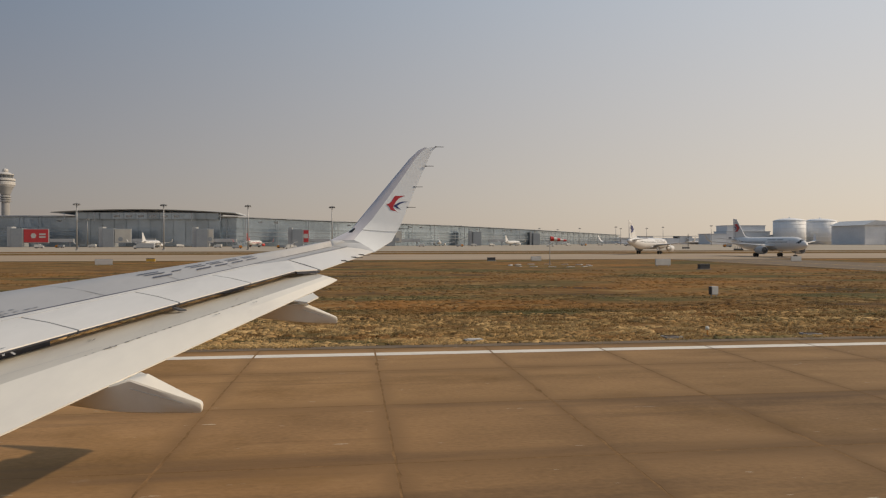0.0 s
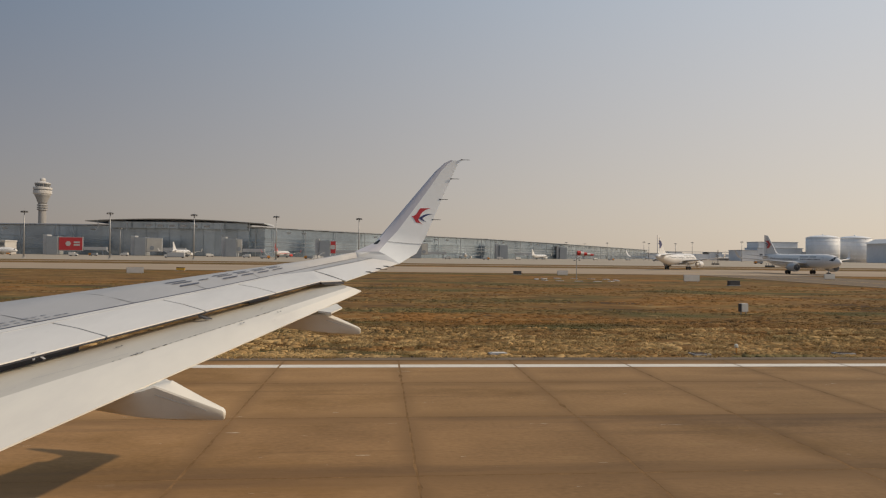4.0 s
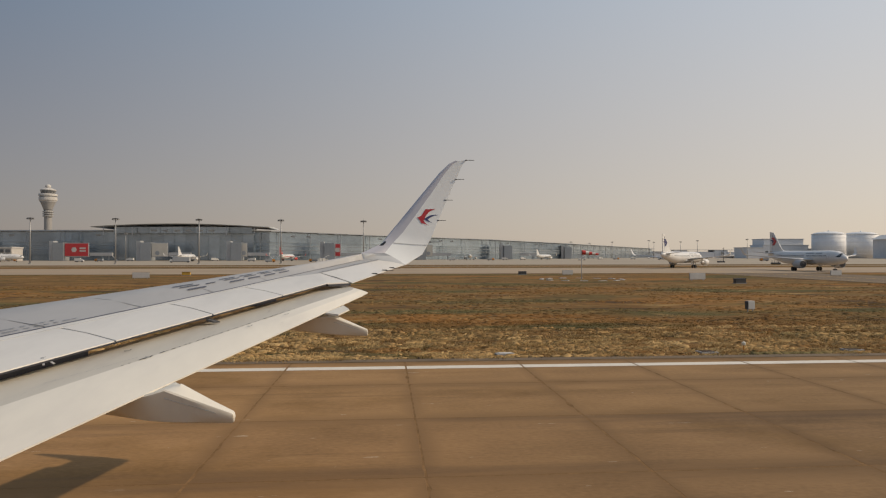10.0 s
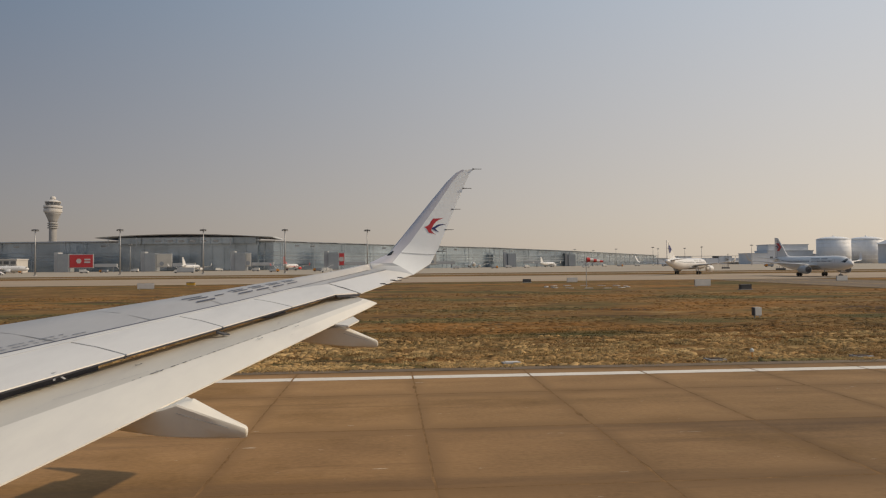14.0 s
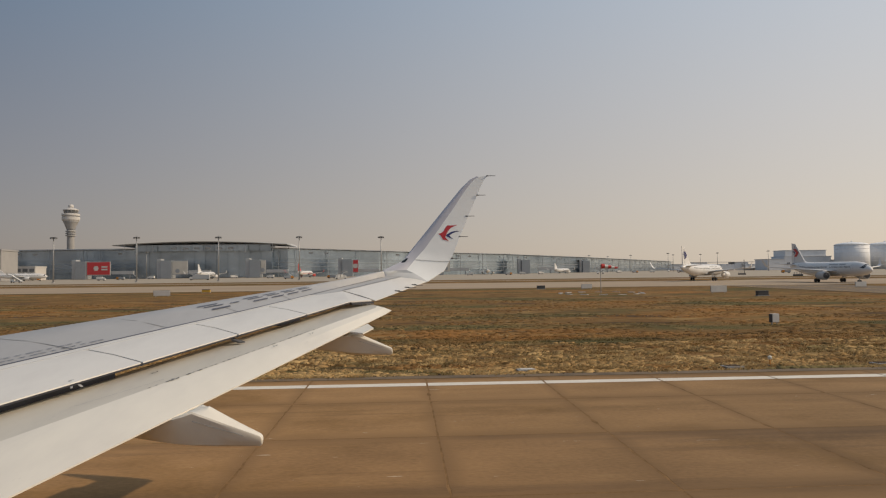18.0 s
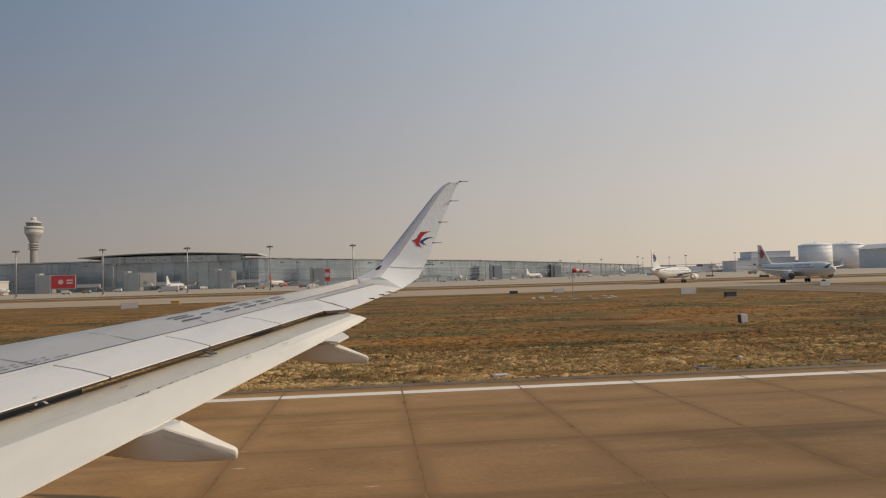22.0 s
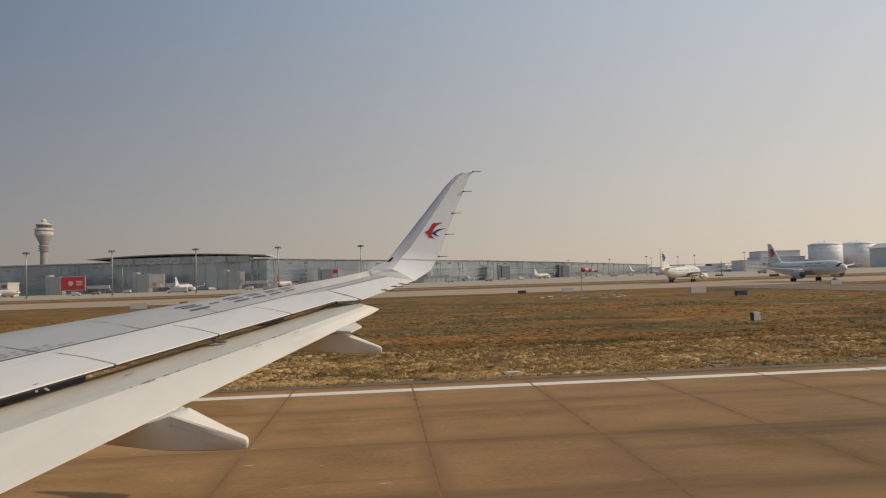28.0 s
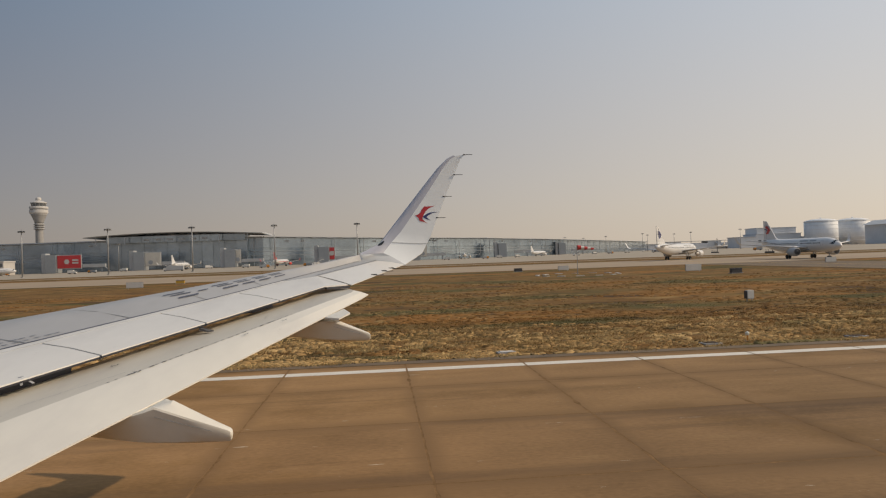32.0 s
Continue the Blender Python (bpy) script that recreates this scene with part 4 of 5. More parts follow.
def patch(corners, side, out=0.012, n=3):
    """A small pane that follows the skin between four (x, angle) corners."""
    grid = []
    for i in range(n + 1):
        for j in range(n + 1):
            u, v = i / n, j / n
            lo = [corners[0][k] + (corners[1][k] - corners[0][k]) * u for k in (0, 1)]
            hi = [corners[3][k] + (corners[2][k] - corners[3][k]) * u for k in (0, 1)]
            p = hull(lo[0] + (hi[0] - lo[0]) * v, lo[1] + (hi[1] - lo[1]) * v, out)
            grid.append((p.x, p.y * side, p.z))
    m = n + 1
    return grid, [(i * m + j, (i + 1) * m + j, (i + 1) * m + j + 1, i * m + j + 1) for i in range(n) for j in range(n)]


def airliner(label, tail, nose_col, at, winglets=True, group="", stripe=None, emblem_mat=None, engine=None):
    """A narrow-body jet, nose towards -x, wheels on the ground."""
    ob = thing("jet_airliner", label, "airliner", group, at=at)
    bm = lathe(FUS, 28, (0, 0, 3.75), "X")
    for v in bm.verts:   # swept-up tail and drooped nose
        if v.co.x > 26:
            v.co.z += (v.co.x - 26) * 0.085
        if v.co.x < 4:
            v.co.z -= (4 - v.co.x) * 0.09
    body = part("fuselage", bm, M_PLANE if nose_col is None else nose_col, ob, "", True)
    part("belly_fairing", loft([[(x, w * math.cos(a), 2.55 + h * math.sin(a)) for a in [math.pi * 2 * k / 14 for k in range(14)]] for x, w, h in ((10.2, 0.5, 0.2), (11.6, 1.75, 0.62), (15.0, 2.0, 0.80), (19.0, 1.9, 0.74), (21.6, 0.6, 0.25))]), M_FIN, ob, "grey belly fairing", True)
    for side in (-1, 1):
        for corners in (((1.28, 34), (1.50, 88), (2.05, 88), (2.00, 44)), ((1.45, 20), (1.32, 32), (2.03, 41), (2.25, 25)), ((1.62, 15), (1.50, 19), (2.30, 24), (2.75, 15))):
            piece("cockpit_window", mesh_of("cockpit_window", *patch(corners, side), M_COCKPIT), body, "dark cockpit window")
        vs, fs = [], []
        for k in range(46):
            x = 6.1 + 0.53 * k
            if k in (17, 18):
                continue
            g, f = patch(((x, 10), (x + 0.25, 10), (x + 0.25, 20), (x, 20)), side, 0.01, 1)
            fs += [tuple(i + len(vs) for i in q) for q in f]
            vs += g
        piece("cabin_windows", mesh_of("cabin_windows", vs, fs, M_COCKPIT), body, "row of dark cabin windows")["kind"] = "stuff"
        for x in (4.9, 30.6):
            vs, fs = [], []
            for c in (((x, -14), (x + 0.05, -14), (x + 0.05, 34), (x, 34)), ((x + 0.8, -14), (x + 0.85, -14), (x + 0.85, 34), (x + 0.8, 34)), ((x, 33), (x + 0.85, 33), (x + 0.85, 34.5), (x, 34.5))):
                g, f = patch(c, side, 0.008, 4)
                fs += [tuple(i + len(vs) for i in q) for q in f]
                vs += g
            piece("door_outline", mesh_of("door_outline", vs, fs, M_STEEL), body, "grey outline of a cabin door")
        if emblem_mat:
            for x0, x1 in ((8.2, 11.0), (11.6, 15.6)):
                piece("title_bar", mesh_of("title_bar", *patch(((x0, 31), (x1, 31), (x1, 45), (x0, 45)), side, 0.012, 4), M_STEEL), body, "grey title bar")
    for s in (-1, 1):
        wing_ = part("wing", loft([aerofoil(s * 1.2, 11.2, 7.0, 3.0, 0.5), aerofoil(s * 6.4, 14.0, 4.2, 3.45, 0.3), aerofoil(s * 16.4, 19.6, 1.6, 4.4, 0.12)]), M_PLANE, ob, "", True)
        if winglets:
            part("winglet", loft([aerofoil(s * 16.4, 19.6, 1.6, 4.4, 0.12), [(x + 0.5, y + s * 0.7, z + 0.5) for x, y, z in aerofoil(s * 16.4, 19.7, 1.3, 4.4, 0.05)], [(x + 1.7, y + s * 1.3, z + 2.3) for x, y, z in aerofoil(s * 16.4, 19.7, 0.6, 4.4, 0.03)]]), tail if emblem_mat is None else M_PLANE, wing_)
        for y in (8.2, 11.4):
            part("track_fairing", lathe([(0.03, 0.0), (0.16, 0.8), (0.20, 1.8), (0.10, 3.0), (0.02, 3.4)], 8, (14.2 + (y - 6.4) * 0.50 + 1.2, s * y, 3.15 + 0.095 * (y - 6.4)), "X"), M_PLANE, wing_, "", True)
        eng = part("engine", lathe([(0.86, 10.30), (1.04, 10.36), (1.14, 10.7), (1.18, 11.6), (1.10, 12.8), (0.92, 13.8), (0.62, 13.85), (0.55, 14.7), (0.2, 15.4)], 22, (0, s * 5.75, 1.98), "X"), M_PLANE if engine is None else engine, ob, "", True)
        part("intake", lathe([(0.15, 10.05), (0.30, 10.20), (0.88, 10.27), (0.90, 10.31)], 18, (0, s * 5.75, 1.98), "X"), M_METAL_DARK, eng, "dark engine intake")
        part("intake_lip", lathe([(0.88, 10.28), (0.96, 10.24), (1.05, 10.33), (1.02, 10.42)], 22, (0, s * 5.75, 1.98), "X"), M_STEEL, eng, "bare metal intake lip", True)
        part("pylon", box(11.6, 15.2, s * 5.75 - 0.15, s * 5.75 + 0.15, 2.9, 3.5), M_PLANE, eng)
        part("tailplane", loft([aerofoil(s * 0.6, 32.0, 3.4, 5.0, 0.2), aerofoil(s * 6.2, 35.2, 1.3, 5.5, 0.08)]), M_PLANE, ob, "", True)
    fin_out = [(28.4, 0, 5.55), (30.0, 0, 6.3), (34.6, 0, 11.5), (36.6, 0, 11.75), (36.3, 0, 5.6)]
    fin = part("fin", loft([[Vector(p) + Vector((0, -0.16 + 0.1 * (p[2] > 10), 0)) for p in fin_out], [Vector(p) + Vector((0, 0.16 - 0.1 * (p[2] > 10), 0)) for p in fin_out]]), tail, ob, "tail fin")
    part("rudder_line", box(34.9, 34.97, -0.172, 0.172, 6.0, 10.9), M_STEEL, fin, "thin rudder joint")
    if emblem_mat:
        for s in (-1, 1):
            me = mesh_of("fin_emblem", [(32.6, s * 0.2, 8.7), (34.1, s * 0.19, 10.0), (35.7, s * 0.19, 9.9), (34.0, s * 0.2, 8.8), (35.2, s * 0.2, 7.5), (33.7, s * 0.2, 7.6)], [(0, 1, 2, 3), (0, 3, 4, 5)], emblem_mat)
            piece("fin_emblem", me, fin, "curved emblem shape")
            me = mesh_of("fin_emblem", [(34.1, s * 0.2, 8.75), (35.2, s * 0.2, 9.3), (36.1, s * 0.2, 9.1), (34.9, s * 0.2, 8.7), (35.6, s * 0.2, 8.0)], [(0, 1, 2, 3), (0, 3, 4)], M_NAVY)
            piece("fin_emblem", me, fin, "navy emblem shape")
    if stripe:
        for s in (-1, 1):
            part("stripe", box(5, 30, s * 1.96 - 0.03, s * 1.96 + 0.03, 3.5, 3.85), stripe, body, "painted stripe")
    for x, y, rr in ((5.0, 0, 0.38), (17.7, 3.8, 0.58), (17.7, -3.8, 0.58)):
        leg = part("landing_gear", lathe([(0.12, rr), (0.13, 2.6)], 8, (x, y, 0)), M_STEEL, ob)
        for dy in (-0.42, 0.42):
            part("wheel", lathe([(rr * 0.55, -0.20), (rr * 0.9, -0.19), (rr, -0.12), (rr, 0.12), (rr * 0.9, 0.19), (rr * 0.55, 0.20)], 16, (x, y + dy * (0.6 if rr < 0.5 else 1.0), rr), "Y"), M_RUBBER, leg)
        part("gear_door", box(x - 0.5, x + 0.7, y - 0.62, y - 0.58, 1.3, 2.5), M_PLANE, leg)
    return ob


def facing(way, y, turn, z=0.03):
    return pose(ground_at(way, y), y, z, 0, 0, turn)


WHITE = "white narrow-body airliner with upswept winglets taxiing on pale concrete"
airliner(WHITE, M_PLANE, None, facing(35.14, 172, 90), stripe=None, emblem_mat=M_RED, engine=M_FIN)
airliner("white airliner with a painted tail fin rolling along the taxiway", M_PLANE, None, facing(25.2, 250, -134), emblem_mat=M_NAVY)
airliner("white airliner with a plain white tail parked at the terminal", M_PLANE, None, facing(-14.94, 590, -95), group="parked airliners")
airliner("red and white airliner with a red tail parked at the terminal", M_PLANE_RED, None, facing(-7.38, 620, -101), group="parked airliners", stripe=M_PLANE_RED, engine=M_PLANE_RED)
airliner("white airliner seen tail-on, parked beside the terminal", M_PLANE, None, facing(7.05, 745, -98), winglets=False, group="parked airliners")
airliner("white airliner with a white tail parked far along the terminal", M_PLANE, None, facing(13.67, 800, -130), group="parked airliners")
airliner("white airliner parked at a boarding bridge", M_PLANE, None, facing(-26.43, 540, -172), group="parked airliners")
airliner("white airliner with a grey tail parked on the far apron", M_STEEL, None, facing(28.06, 1150, 185), winglets=False, group="parked airliners")
airliner("white airliner with a bright blue tail beside the tower buildings", M_PLANE_BLUE, None, facing(-34.29, 330, 190), stripe=M_PLANE_BLUE)


# ---- apron vehicles ----
def truck(label, way, y, turn, long=7.0, high=2.8, material=None, cab=None):
    material, cab = material or M_TRUCK, cab or M_TRUCK
    ob = thing("service_truck", label, "truck", "apron vehicles", at=facing(way, y, turn, 0.04))
    part("load_body", box(-long / 2, long / 2 - 2.1, -1.15, 1.15, 0.75, high, 0.08), material, ob)
    c = part("cab", prism([(long / 2 - 1.95, -1.1, 0.6), (long / 2, -1.1, 0.6), (long / 2, -1.1, 1.35), (long / 2 - 0.5, -1.1, 2.2), (long / 2 - 1.95, -1.1, 2.25)], (0, 2.2, 0)), cab, ob)
    part("windscreen", prism([(long / 2 - 0.02, -1.0, 1.4), (long / 2 - 0.46, -1.0, 2.12), (long / 2 - 0.40, -1.0, 2.14), (long / 2 + 0.03, -1.0, 1.42)], (0, 2.0, 0)), M_COCKPIT, c)
    part("chassis", box(-long / 2, long / 2 - 0.1, -0.9, 0.9, 0.45, 0.75), M_METAL_DARK, ob)
    for x in (-long / 2 + 1.2, long / 2 - 1.1):
        for y_ in (-1.0, 1.0):
            part("wheel", lathe([(0.25, -0.14), (0.44, -0.12), (0.44, 0.12), (0.25, 0.14)], 12, (x, y_, 0.44), "Y"), M_RUBBER, ob)
    return ob


rng = random.Random(11)
for way, y, kind_ in ((-16.05, 470, 1), (-10.69, 560, 0), (-5.8, 500, 2), (-5.03, 470, 0), (-9.24, 470, 2), (-22.96, 520, 0), (-21.66, 560, 2), (-19.56, 600, 0), (5.55, 640, 0), (8.73, 640, 2), (9.89, 700, 0), (11.37, 700, 0), (17.6, 800, 0), (18.84, 760, 2), (20.16, 820, 0), (22.52, 700, 1), (24.0, 760, 0), (29.7, 520, 2), (-13.47, 600, 0), (-1.91, 620, 1), (0.41, 600, 0), (-27.18, 600, 2)):
    if kind_ == 1:
        truck("long pale grey container trailer on the apron", way, y, rng.choice((0, 180)), 13.0, 3.6, M_FIN)
    elif kind_ == 2:
        truck("dark orange and grey loader parked on the apron", way, y, rng.choice((10, 170)), 6.5, 2.2, M_BLOCK, M_ORANGE)
    else:
        truck("white service truck parked on the apron", way, y, rng.choice((0, 20, 175)), 6.0, 2.7)


def passenger_stairs(way, y, turn):
    ob = thing("passenger_stairs", "white mobile passenger stairs standing on the apron", "stair truck", "passenger stairs", at=facing(way, y, turn, 0.04))
    part("chassis", box(-4.0, 3.2, -1.0, 1.0, 0.5, 1.1, 0.05), M_TRUCK, ob)
    part("cab", prism([(1.6, -1.0, 1.1), (3.2, -1.0, 1.1), (2.9, -1.0, 2.3), (1.6, -1.0, 2.3)], (0, 2.0, 0)), M_TRUCK, ob)
    part("flight", prism([(-4.4, -0.8, 0.8), (-3.8, -0.8, 0.8), (2.6, -0.8, 4.6), (3.6, -0.8, 4.6), (3.6, -0.8, 4.2), (2.4, -0.8, 4.2)], (0, 1.6, 0)), M_TRUCK, ob)
    for s_ in (-0.85, 0.85):
        part("handrail", prism([(-4.3, s_, 1.8), (-4.3, s_, 2.0), (2.6, s_, 5.8), (3.6, s_, 5.8), (3.6, s_, 5.6), (2.7, s_, 5.6)], (0, 0.06, 0)), M_STEEL, ob)
        for x in (-2.8, 2.2):
            part("wheel", lathe([(0.25, -0.14), (0.44, -0.12), (0.44, 0.12), (0.25, 0.14)], 12, (x, s_ * 1.1, 0.44), "Y"), M_RUBBER, ob)
    for x in (-0.5, 2.0):
        part("strut", box(x - 0.1, x + 0.1, -0.7, 0.7, 1.0, 3.0 if x < 0 else 4.2), M_STEEL, ob)


passenger_stairs(-5.03, 415, 12)
passenger_stairs(-28.35, 430, 170)
passenger_stairs(16.17, 640, 8)


# ---- tanks, plant building and hangar ----
def tank(way, y, radius, h):
    ob = thing("storage_tank", "huge pale grey domed storage tank", "storage tank", "storage tanks", at=pose(ground_at(way, y), y, 0))
    part("shell", lathe([(radius, 0), (radius, h)], 48), M_TANK, ob, "", True)
    part("dome", lathe([(radius + 0.4, h), (radius + 0.4, h + 0.8), (radius * 0.82, h + 2.6), (radius * 0.5, h + 4.2), (radius * 0.12, h + 5.0), (0.5, h + 5.0)], 48), M_TANK, ob, "", True)
    for k in range(5):
        part("band", lathe([(radius + 0.05, h * (k + 1) / 6), (radius + 0.15, h * (k + 1) / 6 + 0.1), (radius + 0.15, h * (k + 1) / 6 + 0.6), (radius + 0.05, h * (k + 1) / 6 + 0.7)], 48), M_TANK, ob)
    part("vent", lathe([(1.2, h + 5.0), (1.2, h + 6.2), (0.3, h + 6.8)], 12), M_TANK, ob)
    return ob


tank(33.94, 1050, 24.5, 38.0)
tank(35.93, 1060, 24.5, 38.0)
stair = thing("tank_stair", "zigzag steel stair tower between the two tanks", "stair tower", at=pose(ground_at(34.93, 1035), 1035, 0))
for k in range(6):
    part("flight", prism([(-2.5, 0, 6.5 * k), (-2.0, 0, 6.5 * k), (2.5, 0, 6.5 * k + 6.2), (2.0, 0, 6.5 * k + 6.2)] if k % 2 == 0 else [(2.5, 0, 6.5 * k), (2.0, 0, 6.5 * k), (-2.5, 0, 6.5 * k + 6.2), (-2.0, 0, 6.5 * k + 6.2)], (0, 1.4, 0)), M_FIN, stair)
for sx in (-2.8, 2.8):
    part("post", box(sx - 0.2, sx + 0.2, 0, 1.5, 0, 39), M_STEEL, stair)
plant = thing("plant_building", "stepped grey plant building beside the storage tanks", "building", at=pose(ground_at(30.96, 1080), 1080, 0))
for x0, x1, h in ((-62, -34, 17), (-34, 44, 21), (-30, 38, 31), (44, 60, 15)):
    part("block", box(x0, x1, 0 if h < 30 else 4, 40, 0, h, 0.3), M_FAR, plant)
    part("roof", box(x0 - 0.8, x1 + 0.8, -0.8 if h < 30 else 3.2, 40.8, h, h + 1.0), M_FAR_ROOF, plant)
for k in range(8):
    part("window", box(-30 + 9 * k, -25 + 9 * k, -0.15, 0.05, 8, 12), M_WINDOW, plant)
low = thing("cargo_shed", "long low grey shed in front of the plant building", "building", at=pose(ground_at(26.14, 1150), 1150, 0))
for k in range(7):
    part("bay", box(-70 + 24 * k, -46.4 + 24 * k, 0, 25, 0, 10.5 + (3.5 if k in (0, 3) else 0), 0.2), M_FAR, low)
part("roof_strip", box(-71, 99, -1, 26, 14.0, 14.6), M_FAR_ROOF, low)
hangar = thing("aircraft_hangar", "very wide pale grey aircraft hangar with a raised roof", "hangar", at=pose(ground_at(42.22, 900), 900, 0))
part("wall", box(-95, 95, 0, 70, 0, 28, 0.4), M_FAR, hangar)
part("door_front", box(-62, 62, -1.2, 0, 0, 19), M_FAR, hangar)
for k in range(8):
    part("door_leaf", box(-61 + 15.3 * k, -46.3 + 15.3 * k, -1.9, -1.25, 0, 18.2), M_FAR, hangar)
part("roof", prism([(-98, -2, 28), (-80, -2, 35), (-45, -2, 33), (45, -2, 33), (80, -2, 35), (98, -2, 28)], (0, 74, 0)), M_FAR_ROOF, hangar)


# ---- control tower and its buildings ----
TX, TY = ground_at(-24.97, 830), 830
tower = thing("control_tower", "tall pale concrete control tower with a stacked round head", "control tower", at=pose(TX, TY, 0))
part("shaft", lathe([(4.6, 0), (4.2, 20), (4.0, 49), (4.3, 57)], 28), M_GREY_WALL, tower, "", True)
for z in (49.4, 51.9, 54.4):
    part("ring", lathe([(4.2, z), (5.5, z + 0.2), (5.6, z + 0.5), (5.6, z + 1.2), (5.4, z + 1.5), (4.2, z + 1.6)], 28), M_GREY_WALL, tower)
part("flare", lathe([(4.3, 56.7), (4.9, 58.6), (6.6, 63.0), (8.0, 66.1), (8.6, 67.2)], 32), M_GREY_WALL, tower, "", True)
part("lower_gallery", lathe([(8.6, 67.2), (9.5, 68.4), (9.6, 69.2), (9.6, 71.6), (9.2, 72.0)], 32), M_WHITE_WALL, tower)
part("gallery_glass", lathe([(9.0, 72.0), (9.0, 72.9)], 32), M_WINDOW, tower)
part("upper_gallery", lathe([(9.2, 72.9), (9.75, 73.3), (9.75, 75.0), (9.2, 75.6), (7.3, 76.0)], 32), M_WHITE_WALL, tower)
part("cab_glass", lathe([(7.0, 76.0), (7.9, 79.6)], 24), M_WINDOW, tower, "dark slanted cab windows")
for k in range(12):
    a_ = 2 * math.pi * k / 12
    part("cab_post", prism([(7.05 * math.cos(a_) - 0.12, 7.05 * math.sin(a_), 76.0), (7.05 * math.cos(a_) + 0.12, 7.05 * math.sin(a_), 76.0), (7.98 * math.cos(a_) + 0.12, 7.98 * math.sin(a_), 79.6), (7.98 * math.cos(a_) - 0.12, 7.98 * math.sin(a_), 79.6)], (0, 0.15, 0)), M_WHITE_WALL, tower)
part("cab_roof", lathe([(8.3, 79.6), (8.3, 80.5), (6.0, 81.5), (3.4, 82.6), (2.6, 82.9)], 32), M_WHITE_WALL, tower)
part("radome", lathe([(2.5, 82.9), (3.0, 83.6), (2.95, 85.2), (2.2, 86.3), (0.9, 86.7)], 20), M_WHITE_WALL, tower, "", True)
part("aerial", lathe([(0.08, 86.7), (0.04, 91.0)], 6), M_STEEL, tower)
for k in range(18):
    a_ = 2 * math.pi * k / 18
    part("rail_post", box(9.5 * math.cos(a_) - 0.06, 9.5 * math.cos(a_) + 0.06, 9.5 * math.sin(a_) - 0.06, 9.5 * math.sin(a_) + 0.06, 75.2, 76.4), M_STEEL, tower)


def office(name, label, way, y, w, d, h, floors, bays, material, turn=0):
    ob = thing(name, label, "building", at=facing(way, y, turn, 0))
    part("wall", box(-w / 2, w / 2, 0, d, 0, h, 0.2), material, ob)
    part("parapet", box(-w / 2 - 0.4, w / 2 + 0.4, -0.4, d + 0.4, h, h + 1.2), material, ob)
    for f in range(floors):
        z0 = h * (f + 0.35) / floors
        for k in range(bays):
            x0 = -w / 2 + w * (k + 0.14) / bays
            part("window", box(x0, x0 + w / bays * 0.74, -0.2, 0.06, z0, z0 + h / floors * 0.48), M_WINDOW, ob)
    return ob


main = office("office_building", "grey office block with a small glazed lookout on its roof", -31.66, 560, 60, 30, 24, 4, 9, M_GREY_WALL, 6)
part("lookout", lathe([(8, 25.2), (8, 28.5)], 12, (0, 14, 0)), M_GREY_WALL, main)
part("lookout_glass", lathe([(9, 28.5), (10.5, 32.5)], 12, (0, 14, 0)), M_WINDOW, main)
part("lookout_roof", lathe([(11.5, 32.5), (11.5, 33.4), (8, 34)], 12, (0, 14, 0)), M_WHITE_WALL, main)
office("white_annex", "white low annex with rows of windows beside the tower", -28.83, 620, 44, 22, 11, 2, 8, M_WHITE_WALL, 4)
tall = office("stepped_office", "white office with a sloping stepped side behind the tower", -23.62, 870, 34, 22, 30, 6, 5, M_WHITE_WALL, 4)
part("sloping_side", prism([(17, 0, 0), (30, 0, 0), (20, 0, 26), (17, 0, 30)], (0, 20, 0)), M_WHITE_WALL, tall)
red = office("low_building", "white two-storey building with a dark red hipped roof", -37.52, 470, 58, 22, 13, 2, 8, M_WHITE_WALL, 2)
part("hipped_roof", loft([[(-32, -3, 14.2), (32, -3, 14.2), (32, 25, 14.2), (-32, 25, 14.2)], [(-22, 9, 19), (22, 9, 19), (22, 13, 19), (-22, 13, 19)]]), M_TILE_ROOF, red, "dark red hipped roof")


def bush(way, y, w, h, seed):
    """A broad tree clump: short stems and a crown of many small clumps."""
    r_ = random.Random(seed)
    ob = thing("tree", "dull green broad-crowned tree beside the buildings", "tree", "trees by the tower", at=facing(way, y, 0, -0.02))
    part("trunk", lathe([(0.35, 0), (0.22, h * 0.35), (0.1, h * 0.6)], 8), M_BARK, ob)
    verts, faces = [], []
    for _ in range(420):
        c = Vector((r_.gauss(0, w * 0.24), r_.gauss(0, w * 0.2), h * (0.55 + r_.gauss(0, 0.17))))
        c.z = max(h * 0.12, min(h, c.z))
        s = r_.uniform(0.25, 0.7)
        n = len(verts)
        for _k in range(3):
            verts.append(c + Vector((r_.uniform(-s, s), r_.uniform(-s, s), r_.uniform(-s, s))))
        faces.append((n, n + 1, n + 2))
    piece("crown", mesh_of("crown", verts, faces, M_TREE), ob)


for k, (way, y, w, h) in enumerate(((-28.51, 600, 13, 8), (-27.58, 610, 11, 7), (-29.8, 590, 14, 9), (-33.72, 520, 12, 8), (-33.29, 530, 12, 9), (-26.84, 640, 10, 6))):
    bush(way, y, w, h, 40 + k)


